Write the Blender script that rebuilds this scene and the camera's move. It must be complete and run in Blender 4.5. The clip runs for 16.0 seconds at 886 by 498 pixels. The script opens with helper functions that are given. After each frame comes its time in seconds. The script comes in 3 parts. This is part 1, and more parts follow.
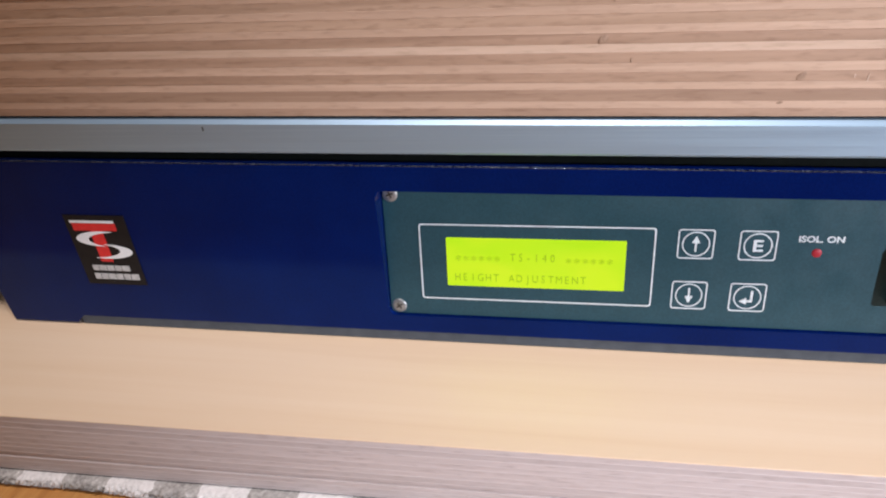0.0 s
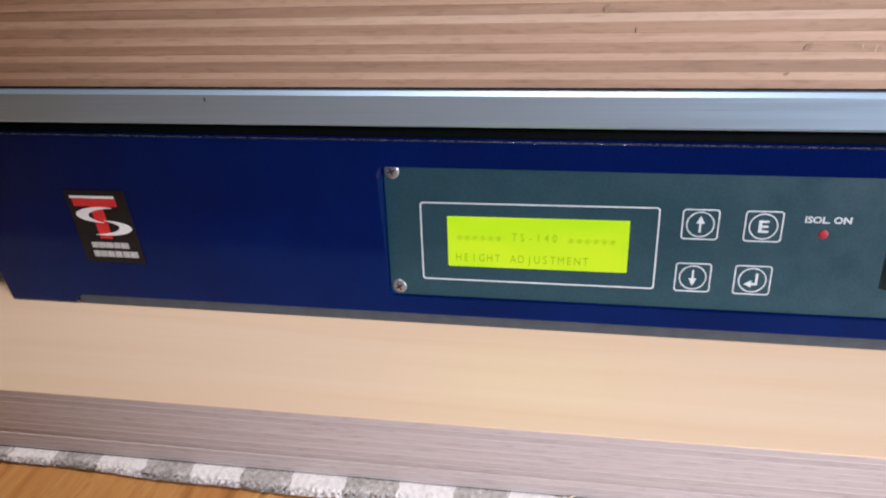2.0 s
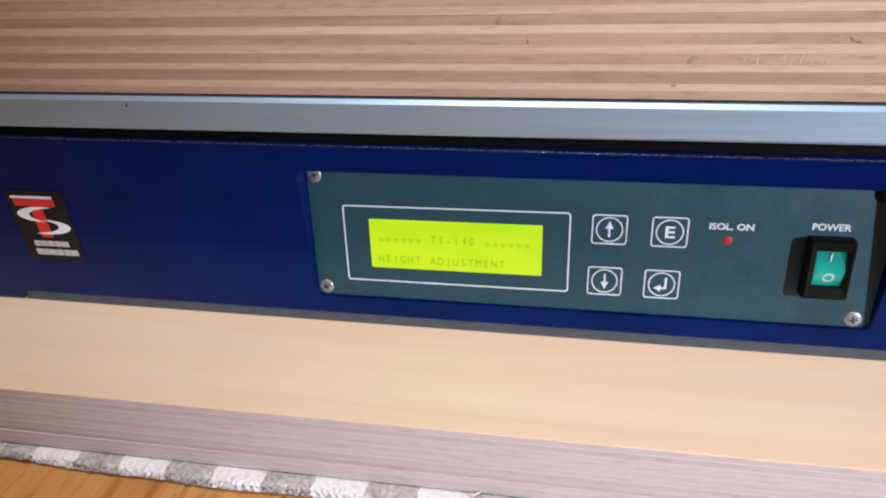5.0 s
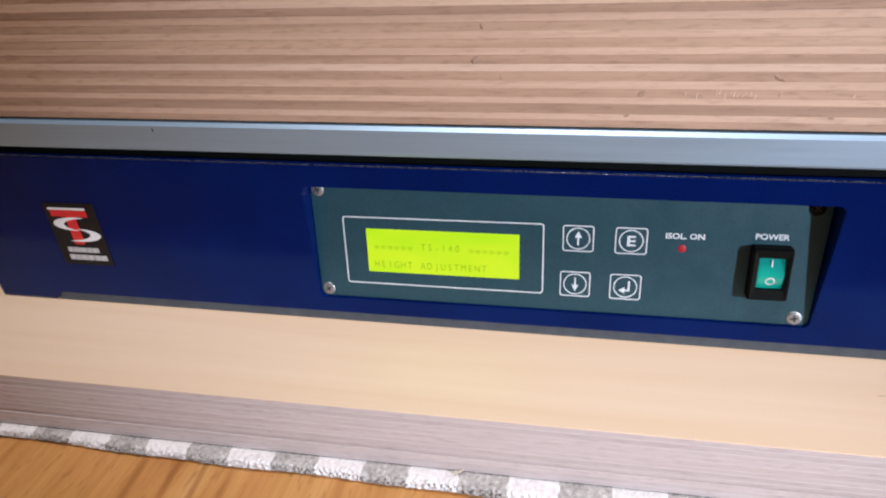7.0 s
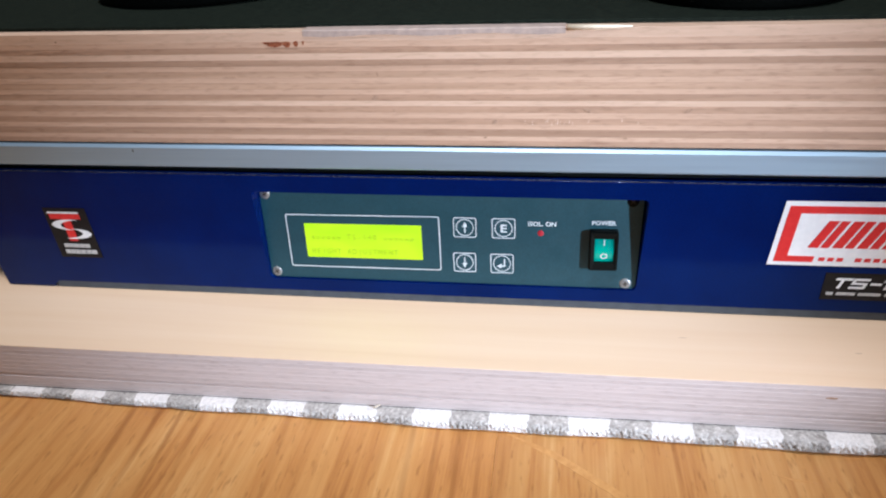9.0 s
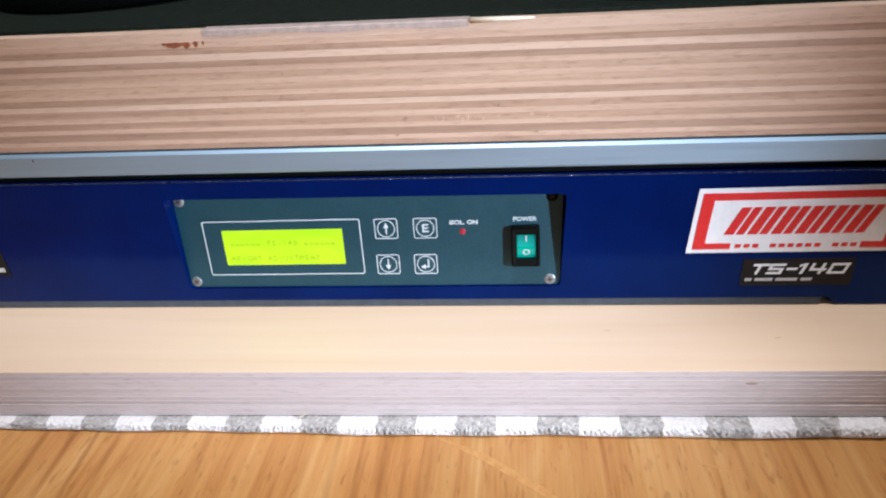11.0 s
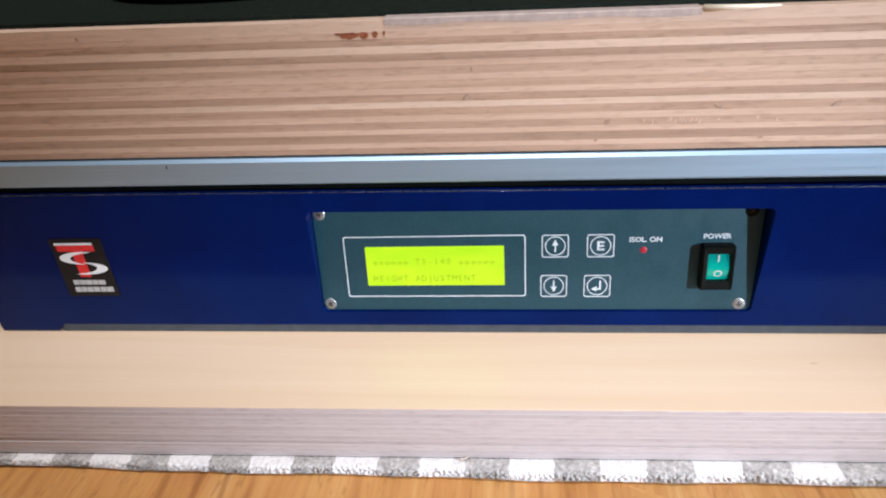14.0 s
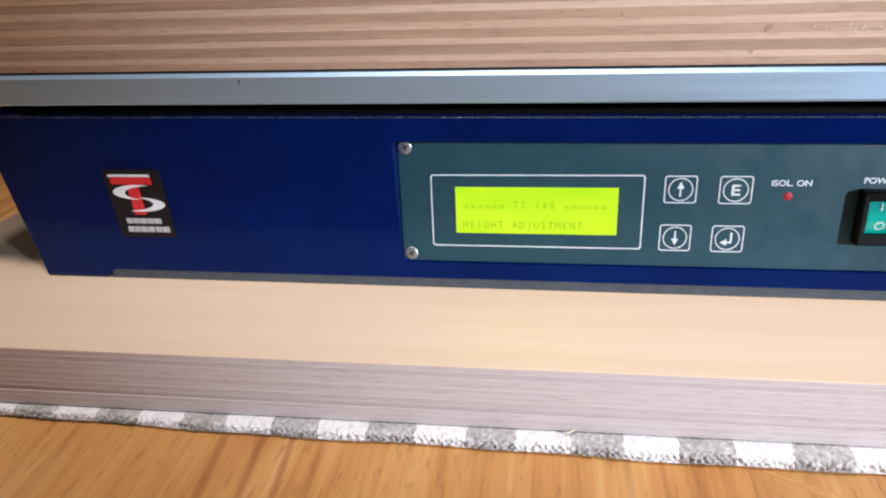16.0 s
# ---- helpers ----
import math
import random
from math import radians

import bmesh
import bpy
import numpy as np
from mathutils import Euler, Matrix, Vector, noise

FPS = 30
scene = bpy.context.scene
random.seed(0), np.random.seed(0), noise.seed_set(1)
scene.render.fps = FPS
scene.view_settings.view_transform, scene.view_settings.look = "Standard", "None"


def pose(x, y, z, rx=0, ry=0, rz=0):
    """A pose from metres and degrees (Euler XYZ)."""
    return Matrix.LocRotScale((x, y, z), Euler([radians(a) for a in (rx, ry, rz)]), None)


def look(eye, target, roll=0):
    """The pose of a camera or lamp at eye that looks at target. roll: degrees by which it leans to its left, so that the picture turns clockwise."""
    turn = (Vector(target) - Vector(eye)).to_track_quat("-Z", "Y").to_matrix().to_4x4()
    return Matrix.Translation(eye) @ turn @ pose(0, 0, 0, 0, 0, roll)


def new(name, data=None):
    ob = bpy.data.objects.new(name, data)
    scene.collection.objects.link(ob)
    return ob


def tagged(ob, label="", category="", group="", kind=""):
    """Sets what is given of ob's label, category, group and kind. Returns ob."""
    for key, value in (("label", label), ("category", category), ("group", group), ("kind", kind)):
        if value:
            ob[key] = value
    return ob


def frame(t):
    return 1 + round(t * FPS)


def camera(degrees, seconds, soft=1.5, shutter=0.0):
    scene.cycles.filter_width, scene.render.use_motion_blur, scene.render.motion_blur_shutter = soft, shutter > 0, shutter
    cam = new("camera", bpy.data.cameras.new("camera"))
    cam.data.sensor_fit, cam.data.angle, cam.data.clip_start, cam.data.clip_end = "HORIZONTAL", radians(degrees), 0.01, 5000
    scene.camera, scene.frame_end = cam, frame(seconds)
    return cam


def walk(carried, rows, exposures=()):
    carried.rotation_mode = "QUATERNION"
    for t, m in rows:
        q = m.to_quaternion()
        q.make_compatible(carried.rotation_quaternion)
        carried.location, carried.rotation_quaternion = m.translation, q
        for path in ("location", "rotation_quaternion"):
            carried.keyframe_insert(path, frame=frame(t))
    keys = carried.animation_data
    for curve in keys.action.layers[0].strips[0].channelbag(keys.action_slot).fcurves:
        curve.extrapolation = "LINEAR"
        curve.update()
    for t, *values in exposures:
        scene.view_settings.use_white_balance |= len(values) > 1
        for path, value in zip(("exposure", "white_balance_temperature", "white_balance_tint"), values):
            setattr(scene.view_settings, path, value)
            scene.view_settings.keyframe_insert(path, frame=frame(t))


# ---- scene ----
cam = camera(69.2, 16.0, soft=2.1)
PATH = [
    (0, (0.223, -0.183, 0.181), (-0.133, 1.508, -0.825), -4.6),
    (0.5, (0.225, -0.187, 0.161), (-0.14, 1.527, -0.804), -4.1),
    (1, (0.228, -0.187, 0.169), (-0.143, 1.527, -0.793), -4.1),
    (1.5, (0.225, -0.189, 0.171), (-0.149, 1.521, -0.798), -4.0),
    (2, (0.224, -0.187, 0.169), (-0.146, 1.526, -0.795), -3.8),
    (2.5, (0.247, -0.182, 0.175), (-0.116, 1.523, -0.804), -3.8),
    (3, (0.271, -0.183, 0.174), (-0.124, 1.509, -0.817), -4.4),
    (3.5, (0.267, -0.184, 0.173), (-0.132, 1.511, -0.811), -4.2),
    (4, (0.26, -0.184, 0.173), (-0.132, 1.511, -0.812), -3.8),
    (6.3, (0.254, -0.188, 0.173), (-0.155, 1.513, -0.796), -3.9),
    (6.5, (0.254, -0.191, 0.175), (-0.149, 1.513, -0.791), -3.6),
    (7, (0.268, -0.204, 0.189), (-0.158, 1.481, -0.801), -4.4),
    (7.5, (0.282, -0.224, 0.201), (-0.152, 1.451, -0.802), -4.7),
    (8, (0.293, -0.252, 0.208), (-0.113, 1.439, -0.78), -4.1),
    (8.5, (0.305, -0.264, 0.223), (-0.076, 1.422, -0.784), -4.4),
    (9, (0.31, -0.261, 0.222), (-0.04, 1.424, -0.798), -4.5),
    (9.5, (0.314, -0.26, 0.218), (-0.008, 1.431, -0.802), -4.5),
    (10, (0.326, -0.258, 0.216), (0.038, 1.443, -0.795), -4.4),
    (10.2, (0.331, -0.258, 0.216), (0.049, 1.449, -0.787), -4.6),
    (12.3, (0.306, -0.245, 0.21), (0.109, 1.475, -0.791), -4.7),
    (12.5, (0.296, -0.243, 0.212), (0.1, 1.487, -0.772), -4.6),
    (13, (0.272, -0.237, 0.204), (0.087, 1.503, -0.763), -4.3),
    (13.5, (0.257, -0.233, 0.207), (0.061, 1.505, -0.763), -4.4),
    (14, (0.251, -0.233, 0.205), (0.016, 1.503, -0.761), -4.4),
    (14.5, (0.246, -0.232, 0.204), (-0.011, 1.497, -0.768), -4.3),
    (15, (0.245, -0.231, 0.199), (-0.027, 1.499, -0.768), -4.4),
    (15.5, (0.232, -0.223, 0.185), (-0.053, 1.51, -0.771), -3.9),
    (16, (0.22, -0.217, 0.167), (-0.105, 1.52, -0.771), -3.8),
]
walk(cam, [(t, look(eye, target, roll)) for t, eye, target, roll in PATH],
     exposures=((0, -0.27, 6530, 16), (2.5, -0.36, 6500, 17), (4, -0.30, 6530, 17), (6.5, -0.30, 6480, 16), (7.5, -0.18, 6260, 15), (8.5, -0.07, 6020, 11), (10.2, -0.02, 5990, 11), (12.3, -0.03, 6130, 11),
                (14.5, -0.12, 6240, 12), (15.3, -0.13, 6260, 12), (16, -0.12, 6290, 13)))

# ---- light ----
world = bpy.data.worlds.new("room_world")
world.use_nodes = True
world.node_tree.nodes["Background"].inputs[0].default_value = (0.9, 0.85, 0.8, 1)
world.node_tree.nodes["Background"].inputs[1].default_value = 0.02
scene.world = world


def area_lamp(name, m, power, size, colour, shape="DISK"):
    data = bpy.data.lights.new(name, "AREA")
    data.shape, data.size, data.energy, data.color = shape, size, power, colour
    ob = new(name, data)
    ob.matrix_world = m
    return ob


def spot_lamp(name, m, power, degrees, radius, colour):
    data = bpy.data.lights.new(name, "SPOT")
    data.spot_size, data.spot_blend, data.shadow_soft_size, data.energy, data.color = radians(degrees), 1.0, radius, power, colour
    ob = new(name, data)
    ob.matrix_world = m
    return ob


spot_lamp("work_light", look((1.15, -0.74, 0.38), (0.285, -0.03, 0.078)), 112.0, 16.4, 0.025, (0.83, 0.905, 1.0))
room = bpy.data.lights.new("room_lamp", "POINT")
room.energy, room.shadow_soft_size, room.color = 7.0, 0.03, (1.0, 0.95, 0.88)
new("room_lamp", room).location = (0.27, -1.9, 1.22)
# added overhead fill that brightens the left of the board, no known fixture
spot_lamp("left_fill", look((-0.02, -0.36, 1.9), (0.06, -0.06, 0.03)), 29.0, 34.0, 0.08, (1.0, 0.95, 0.91))
area_lamp("ceiling_light", look((0.36, -0.44, 2.2), (0.30, -0.15, 0.0)), 28.5, 0.30, (1.0, 0.945, 0.90))


# ---- materials ----
def material(name, colour, rough=0.5, metal=0.0, spec=0.5):
    m = bpy.data.materials.new(name)
    m.use_nodes = True
    b = m.node_tree.nodes["Principled BSDF"]
    b.inputs["Base Color"].default_value = (*colour, 1)
    b.inputs["Roughness"].default_value = rough
    b.inputs["Metallic"].default_value = metal
    b.inputs["Specular IOR Level"].default_value = spec
    return m


class Nodes:
    """Short names for the nodes of one material."""

    def __init__(self, m):
        self.t = m.node_tree
        self.b = self.t.nodes["Principled BSDF"]

    def link(self, a, b):
        self.t.links.new(a, b)

    def place(self, scale, turn=(0, 0, 0)):
        g = self.t.nodes.new("ShaderNodeNewGeometry")
        mp = self.t.nodes.new("ShaderNodeMapping")
        mp.inputs["Scale"].default_value = scale
        mp.inputs["Rotation"].default_value = [radians(a) for a in turn]
        self.link(g.outputs["Position"], mp.inputs["Vector"])
        return mp.outputs["Vector"]

    def shifted(self, vector, amount=50.0):
        """The place moved by the object's own random number, so that pieces differ."""
        o = self.t.nodes.new("ShaderNodeObjectInfo")
        mul = self.maths("MULTIPLY", o.outputs["Random"], amount)
        add = self.t.nodes.new("ShaderNodeVectorMath")
        add.operation = "ADD"
        self.link(vector, add.inputs[0])
        self.link(mul, add.inputs[1])
        return add.outputs[0]

    def random(self):
        return self.t.nodes.new("ShaderNodeObjectInfo").outputs["Random"]

    def noise(self, vector, scale=1.0, detail=4.0, rough=0.55, distortion=0.0):
        n = self.t.nodes.new("ShaderNodeTexNoise")
        n.inputs["Scale"].default_value = scale
        n.inputs["Detail"].default_value = detail
        n.inputs["Roughness"].default_value = rough
        n.inputs["Distortion"].default_value = distortion
        self.link(vector, n.inputs["Vector"])
        return n.outputs["Fac"]

    def maths(self, op, a, b=0.5, c=None):
        n = self.t.nodes.new("ShaderNodeMath")
        n.operation = op
        for i, v in enumerate((a, b, c)):
            if v is None:
                continue
            if isinstance(v, (int, float)):
                n.inputs[i].default_value = v
            else:
                self.link(v, n.inputs[i])
        return n.outputs[0]

    def ramp(self, fac, stops):
        n = self.t.nodes.new("ShaderNodeValToRGB")
        e = n.color_ramp.elements
        while len(e) < len(stops):
            e.new(0.5)
        for el, (p, c) in zip(e, stops):
            el.position, el.color = p, (*c, 1) if len(c) == 3 else c
        self.link(fac, n.inputs[0])
        return n.outputs[0]

    def mix(self, fac, a, b, mode="MIX"):
        n = self.t.nodes.new("ShaderNodeMix")
        n.data_type, n.blend_type = "RGBA", mode
        for sock, v in ((n.inputs[0], fac), (n.inputs[6], a), (n.inputs[7], b)):
            if isinstance(v, (int, float)):
                sock.default_value = v
            elif isinstance(v, tuple):
                sock.default_value = (*v, 1)
            else:
                self.link(v, sock)
        return n.outputs[2]

    def colour(self, out):
        self.link(out, self.b.inputs["Base Color"])

    def rough(self, out):
        self.link(out, self.b.inputs["Roughness"])

    def bump(self, height, distance, strength=1.0):
        n = self.t.nodes.new("ShaderNodeBump")
        n.inputs["Distance"].default_value = distance
        n.inputs["Strength"].default_value = strength
        self.link(height, n.inputs["Height"])
        self.link(n.outputs[0], self.b.inputs["Normal"])


def wood_layer(name, pale, deep, speck):
    """The sawn edge of one veneer: long streaks with short pores."""
    m = material(name, pale, 0.62)
    n = Nodes(m)
    v = n.shifted(n.place((9, 60, 420)))
    streak = n.noise(v, 1.0, 5, 0.6, 0.4)
    cloud = n.noise(n.shifted(n.place((7, 7, 40))), 1.0, 3)
    pore = n.noise(n.shifted(n.place((160, 200, 900), (0, 25, 0))), 1.0, 2)
    base = n.ramp(n.maths("ADD", n.maths("MULTIPLY", streak, 0.65), n.maths("MULTIPLY", cloud, 0.35)),
                  [(0.38, deep), (0.5, tuple((a + b) / 2 for a, b in zip(pale, deep))), (0.62, pale)])
    hatch = n.noise(n.shifted(n.place((38, 60, 430), (0, 7, 0)), 13.0), 1.0, 3, 0.55, 1.0)
    patch = n.noise(n.shifted(n.place((26, 26, 110)), 23.0), 1.0, 3)
    worn = n.maths("MULTIPLY", n.ramp(hatch, [(0.42, (0, 0, 0)), (0.75, (0.7, 0.7, 0.7))]), n.ramp(patch, [(0.34, (0, 0, 0)), (0.58, (1, 1, 1))]))
    base = n.mix(n.maths("MULTIPLY", worn, 0.6), base, tuple(0.72 * a + 0.28 * b for a, b in zip(deep, speck)))
    base = n.mix(n.ramp(pore, [(0.52, (0, 0, 0)), (0.78, (0.75, 0.75, 0.75))]), base, speck)
    tone = n.maths("ADD", n.maths("MULTIPLY", n.random(), 0.22), 0.89)
    n.colour(n.mix(1.0, base, n.ramp(tone, [(0.0, (0, 0, 0)), (1.0, (1, 1, 1))]), "MULTIPLY"))
    n.bump(n.maths("ADD", streak, pore), 0.00025, 0.5)
    return m


PLY_PALE = wood_layer("ply_pale", (0.60, 0.415, 0.305), (0.50, 0.335, 0.24), (0.40, 0.26, 0.18))
PLY_WHITE = wood_layer("ply_white", (0.67, 0.485, 0.37), (0.59, 0.415, 0.305), (0.46, 0.32, 0.23))
PLY_DEEP = wood_layer("ply_deep", (0.475, 0.31, 0.217), (0.355, 0.222, 0.15), (0.27, 0.16, 0.105))
PLY_MID = wood_layer("ply_mid", (0.535, 0.362, 0.256), (0.43, 0.28, 0.192), (0.32, 0.198, 0.132))
BOARD_EDGE = wood_layer("board_edge", (0.60, 0.525, 0.515), (0.53, 0.46, 0.45), (0.41, 0.345, 0.335))


def glue_line():
    """Thin seams of the base board: ridges catching light painted pale on the right, near the edge tone elsewhere."""
    m = material("ply_seam", (0.5, 0.45, 0.44), 0.6)
    n = Nodes(m)
    s = n.t.nodes.new("ShaderNodeSeparateXYZ")
    n.link(n.place((1, 1, 1)), s.inputs[0])
    wander = n.noise(n.shifted(n.place((22, 4, 60)), 20.0), 1.0, 4, 0.6)
    side = n.maths("ADD", n.maths("MULTIPLY", n.maths("SUBTRACT", s.outputs[0], 0.36), 3.4), wander)
    tone = n.ramp(side, [(0.35, (0.55, 0.48, 0.47)), (0.64, (0.60, 0.525, 0.515)), (0.90, (0.78, 0.72, 0.70))])
    fleck = n.noise(n.shifted(n.place((160, 60, 700)), 9.0), 1.0, 3)
    n.colour(n.mix(n.ramp(fleck, [(0.42, (0.6, 0.6, 0.6)), (0.60, (0, 0, 0))]), tone, (0.50, 0.44, 0.43)))
    n.bump(fleck, 0.0002, 0.4)
    return m


def board_face():
    m = material("birch_face", (0.72, 0.52, 0.30), 0.3, spec=0.5)
    n = Nodes(m)
    fine = n.noise(n.place((5, 160, 50)), 1.0, 5, 0.55, 0.3)
    wide = n.noise(n.place((2.2, 16, 5)), 1.0, 3)
    n.colour(n.ramp(n.maths("ADD", n.maths("MULTIPLY", fine, 0.5), n.maths("MULTIPLY", wide, 0.5)),
                    [(0.34, (0.75, 0.54, 0.365)), (0.5, (0.80, 0.60, 0.42)), (0.66, (0.825, 0.635, 0.46))]))
    n.rough(n.ramp(n.noise(n.place((20, 160, 20)), 1.0, 3), [(0.3, (0.33,) * 3), (0.7, (0.45,) * 3)]))
    n.bump(fine, 0.00008, 0.3)
    return m


def blue_paint():
    m = material("blue_enamel", (0.0004, 0.011, 0.09), 0.12, spec=0.3)
    m.node_tree.nodes["Principled BSDF"].inputs["Specular Tint"].default_value = (0.2, 0.5, 1.0, 1)
    n = Nodes(m)
    v = n.place((1, 1, 1))
    peel = n.noise(v, 700.0, 2)
    grime = n.noise(v, 28.0, 4)
    fleck = n.noise(v, 1250.0, 3, 0.7)
    n.colour(n.ramp(n.maths("ADD", n.maths("MULTIPLY", grime, 0.5), n.maths("MULTIPLY", fleck, 0.5)), [(0.34, (0.0001, 0.0040, 0.052)), (0.66, (0.0003, 0.0092, 0.088))]))
    n.rough(n.ramp(n.noise(v, 60.0, 4), [(0.3, (0.08,) * 3), (0.7, (0.14,) * 3)]))
    n.bump(peel, 0.0004, 0.13)
    return m


def glint_edge():
    """Glint along the folded enamel edge, put into the colour as bright metallic specks."""
    m = material("speckled_blue_glint", (0.10, 0.13, 0.26), 0.2, 0.85)
    n = Nodes(m)
    v = n.place((1, 1, 1))
    n.colour(n.ramp(n.noise(v, 2400.0, 2), [(0.45, (0.004, 0.010, 0.05)), (0.58, (0.42, 0.45, 0.52))]))
    n.rough(n.ramp(n.noise(v, 300.0, 2), [(0.3, (0.07,) * 3), (0.7, (0.12,) * 3)]))
    n.bump(n.noise(v, 1600.0, 2), 0.0003, 0.3)
    return m


def aluminium():
    m = material("anodised_aluminium", (0.62, 0.65, 0.68), 0.42, 0.75)
    n = Nodes(m)
    brush = n.noise(n.place((14, 700, 1900)), 1.0, 4)
    blot = n.noise(n.place((60, 60, 60)), 1.0, 4)
    n.colour(n.mix(n.ramp(blot, [(0.35, (0, 0, 0)), (0.7, (1, 1, 1))]),
                   n.ramp(brush, [(0.3, (0.335, 0.475, 0.625)), (0.7, (0.40, 0.56, 0.70))]), (0.37, 0.515, 0.66)))
    n.rough(n.ramp(brush, [(0.3, (0.42,) * 3), (0.7, (0.5,) * 3)]))
    n.bump(brush, 0.00005, 0.2)
    return m


def panel_paint():
    m = material("grey_panel_film", (0.06, 0.075, 0.082), 0.42)
    n = Nodes(m)
    v = n.place((1, 1, 1))
    mottle = n.maths("ADD", n.maths("MULTIPLY", n.noise(v, 180.0, 3), 0.2), n.maths("MULTIPLY", n.noise(v, 1300.0, 3, 0.7), 0.8))
    n.colour(n.ramp(mottle, [(0.34, (0.006, 0.039, 0.055)), (0.66, (0.014, 0.062, 0.084))]))
    n.rough(n.ramp(n.noise(v, 90.0, 3), [(0.3, (0.36,) * 3), (0.7, (0.5,) * 3)]))
    n.bump(n.noise(v, 1500.0, 2), 0.0001, 0.35)
    return m


def oak(name="oak_board", figure=0.6):
    """Broad varnished boards: flame grain in dark lines, short pores, pale rays."""
    m = material(name, (0.42, 0.2, 0.065), 0.34)
    n = Nodes(m)
    g = n.t.nodes.new("ShaderNodeSeparateXYZ")
    n.link(n.place((1, 1, 1), (0, 0, -5)), g.inputs[0])
    swell = n.noise(n.shifted(n.place((5, 0.7, 1), (0, 0, -4)), 31.0), 1.0, 1.5, 0.45, 0.25)
    line = n.maths("SINE", n.maths("ADD", n.maths("MULTIPLY", swell, 70.0), n.maths("MULTIPLY", g.outputs[0], 470.0)))
    fade = n.noise(n.shifted(n.place((19, 5, 1)), 11.0), 1.0, 4, 0.6)
    line = n.maths("MULTIPLY", n.ramp(line, [(0.55, (0, 0, 0)), (1.0, (1, 1, 1))]), n.ramp(fade, [(0.46, (0, 0, 0)), (0.62, (1, 1, 1))]))
    fine = n.noise(n.shifted(n.place((330, 9, 1), (0, 0, -5)), 17.0), 1.0, 6, 0.65, 0.5)
    pore = n.noise(n.shifted(n.place((480, 105, 1), (0, 0, -4)), 5.0), 1.0, 2)
    wide = n.noise(n.shifted(n.place((26, 5.0, 1), (0, 0, -6)), 9.0), 1.0, 4, 0.55, 1.1)
    base = n.ramp(n.maths("ADD", n.maths("MULTIPLY", fine, 0.42), n.maths("MULTIPLY", wide, 0.58)),
                  [(0.34, (0.36, 0.14, 0.035)), (0.44, (0.51, 0.23, 0.066)), (0.54, (0.58, 0.29, 0.092)), (0.66, (0.67, 0.385, 0.15))])
    base = n.mix(n.maths("MULTIPLY", line, figure), base, (0.27, 0.095, 0.02))
    base = n.mix(n.ramp(pore, [(0.58, (0, 0, 0)), (0.72, (0.55, 0.55, 0.55))]), base, (0.30, 0.12, 0.03))
    ray = n.noise(n.shifted(n.place((16, 9, 1), (0, 0, 38)), 3.0), 1.0, 2, 0.4, 0.5)
    base = n.mix(n.ramp(ray, [(0.66, (0, 0, 0)), (0.76, (0.4, 0.4, 0.4))]), base, (0.72, 0.45, 0.21))
    tone = n.maths("ADD", n.maths("MULTIPLY", n.random(), 0.16), 0.88)
    n.colour(n.mix(1.0, base, n.ramp(tone, [(0.0, (0, 0, 0)), (1.0, (1, 1, 1))]), "MULTIPLY"))
    n.rough(n.ramp(fine, [(0.3, (0.4,) * 3), (0.7, (0.3,) * 3)]))
    n.bump(n.maths("SUBTRACT", fine, pore), 0.0002, 0.25)
    return m


CHECK, CHECK_AT = 0.01775, 0.0685


def rug_wool():
    """Woven checks of grey and off-white yarn."""
    m = material("checked_wool", (0.5, 0.5, 0.5), 0.9, spec=0.15)
    n = Nodes(m)
    g = n.t.nodes.new("ShaderNodeNewGeometry")
    s = n.t.nodes.new("ShaderNodeSeparateXYZ")
    n.link(g.outputs["Position"], s.inputs[0])
    wob = n.maths("MULTIPLY", n.maths("SUBTRACT", n.noise(n.place((220, 220, 220)), 1.0, 2), 0.5), 0.0034)
    x = n.maths("ADD", s.outputs[0], wob)
    k = n.maths("DIVIDE", n.maths("SUBTRACT", x, CHECK_AT - 20 * CHECK), CHECK)
    odd = n.maths("GREATER_THAN", n.maths("MODULO", k, 2.0), 1.0)
    yarn = n.maths("ADD", n.maths("MULTIPLY", n.noise(n.place((560, 560, 760)), 1.0, 3, 0.7), 0.7), n.maths("MULTIPLY", n.noise(n.place((150, 150, 150)), 1.0, 2), 0.3))
    white = n.ramp(yarn, [(0.36, (0.62, 0.605, 0.60)), (0.5, (0.76, 0.74, 0.735)), (0.64, (0.83, 0.81, 0.805))])
    grey = n.ramp(yarn, [(0.36, (0.26, 0.245, 0.235)), (0.47, (0.40, 0.38, 0.365)), (0.57, (0.50, 0.48, 0.465)), (0.66, (0.72, 0.70, 0.68))])
    n.colour(n.mix(odd, white, grey))
    n.bump(yarn, 0.0010, 0.55)
    return m


def speckled(name, low, high, rough, scale, spec=0.5, metal=0.0):
    m = material(name, low, rough, metal, spec)
    n = Nodes(m)
    v = n.noise(n.place((1, 1, 1)), scale, 4, 0.6)
    n.colour(n.ramp(v, [(0.35, low), (0.65, high)]))
    n.bump(v, 0.0002, 0.25)
    return m


def glowing(name, colour, strength, base, rough=0.3):
    m = material(name, base, rough)
    b = m.node_tree.nodes["Principled BSDF"]
    b.inputs["Emission Color"].default_value = (*colour, 1)
    b.inputs["Emission Strength"].default_value = strength
    return m


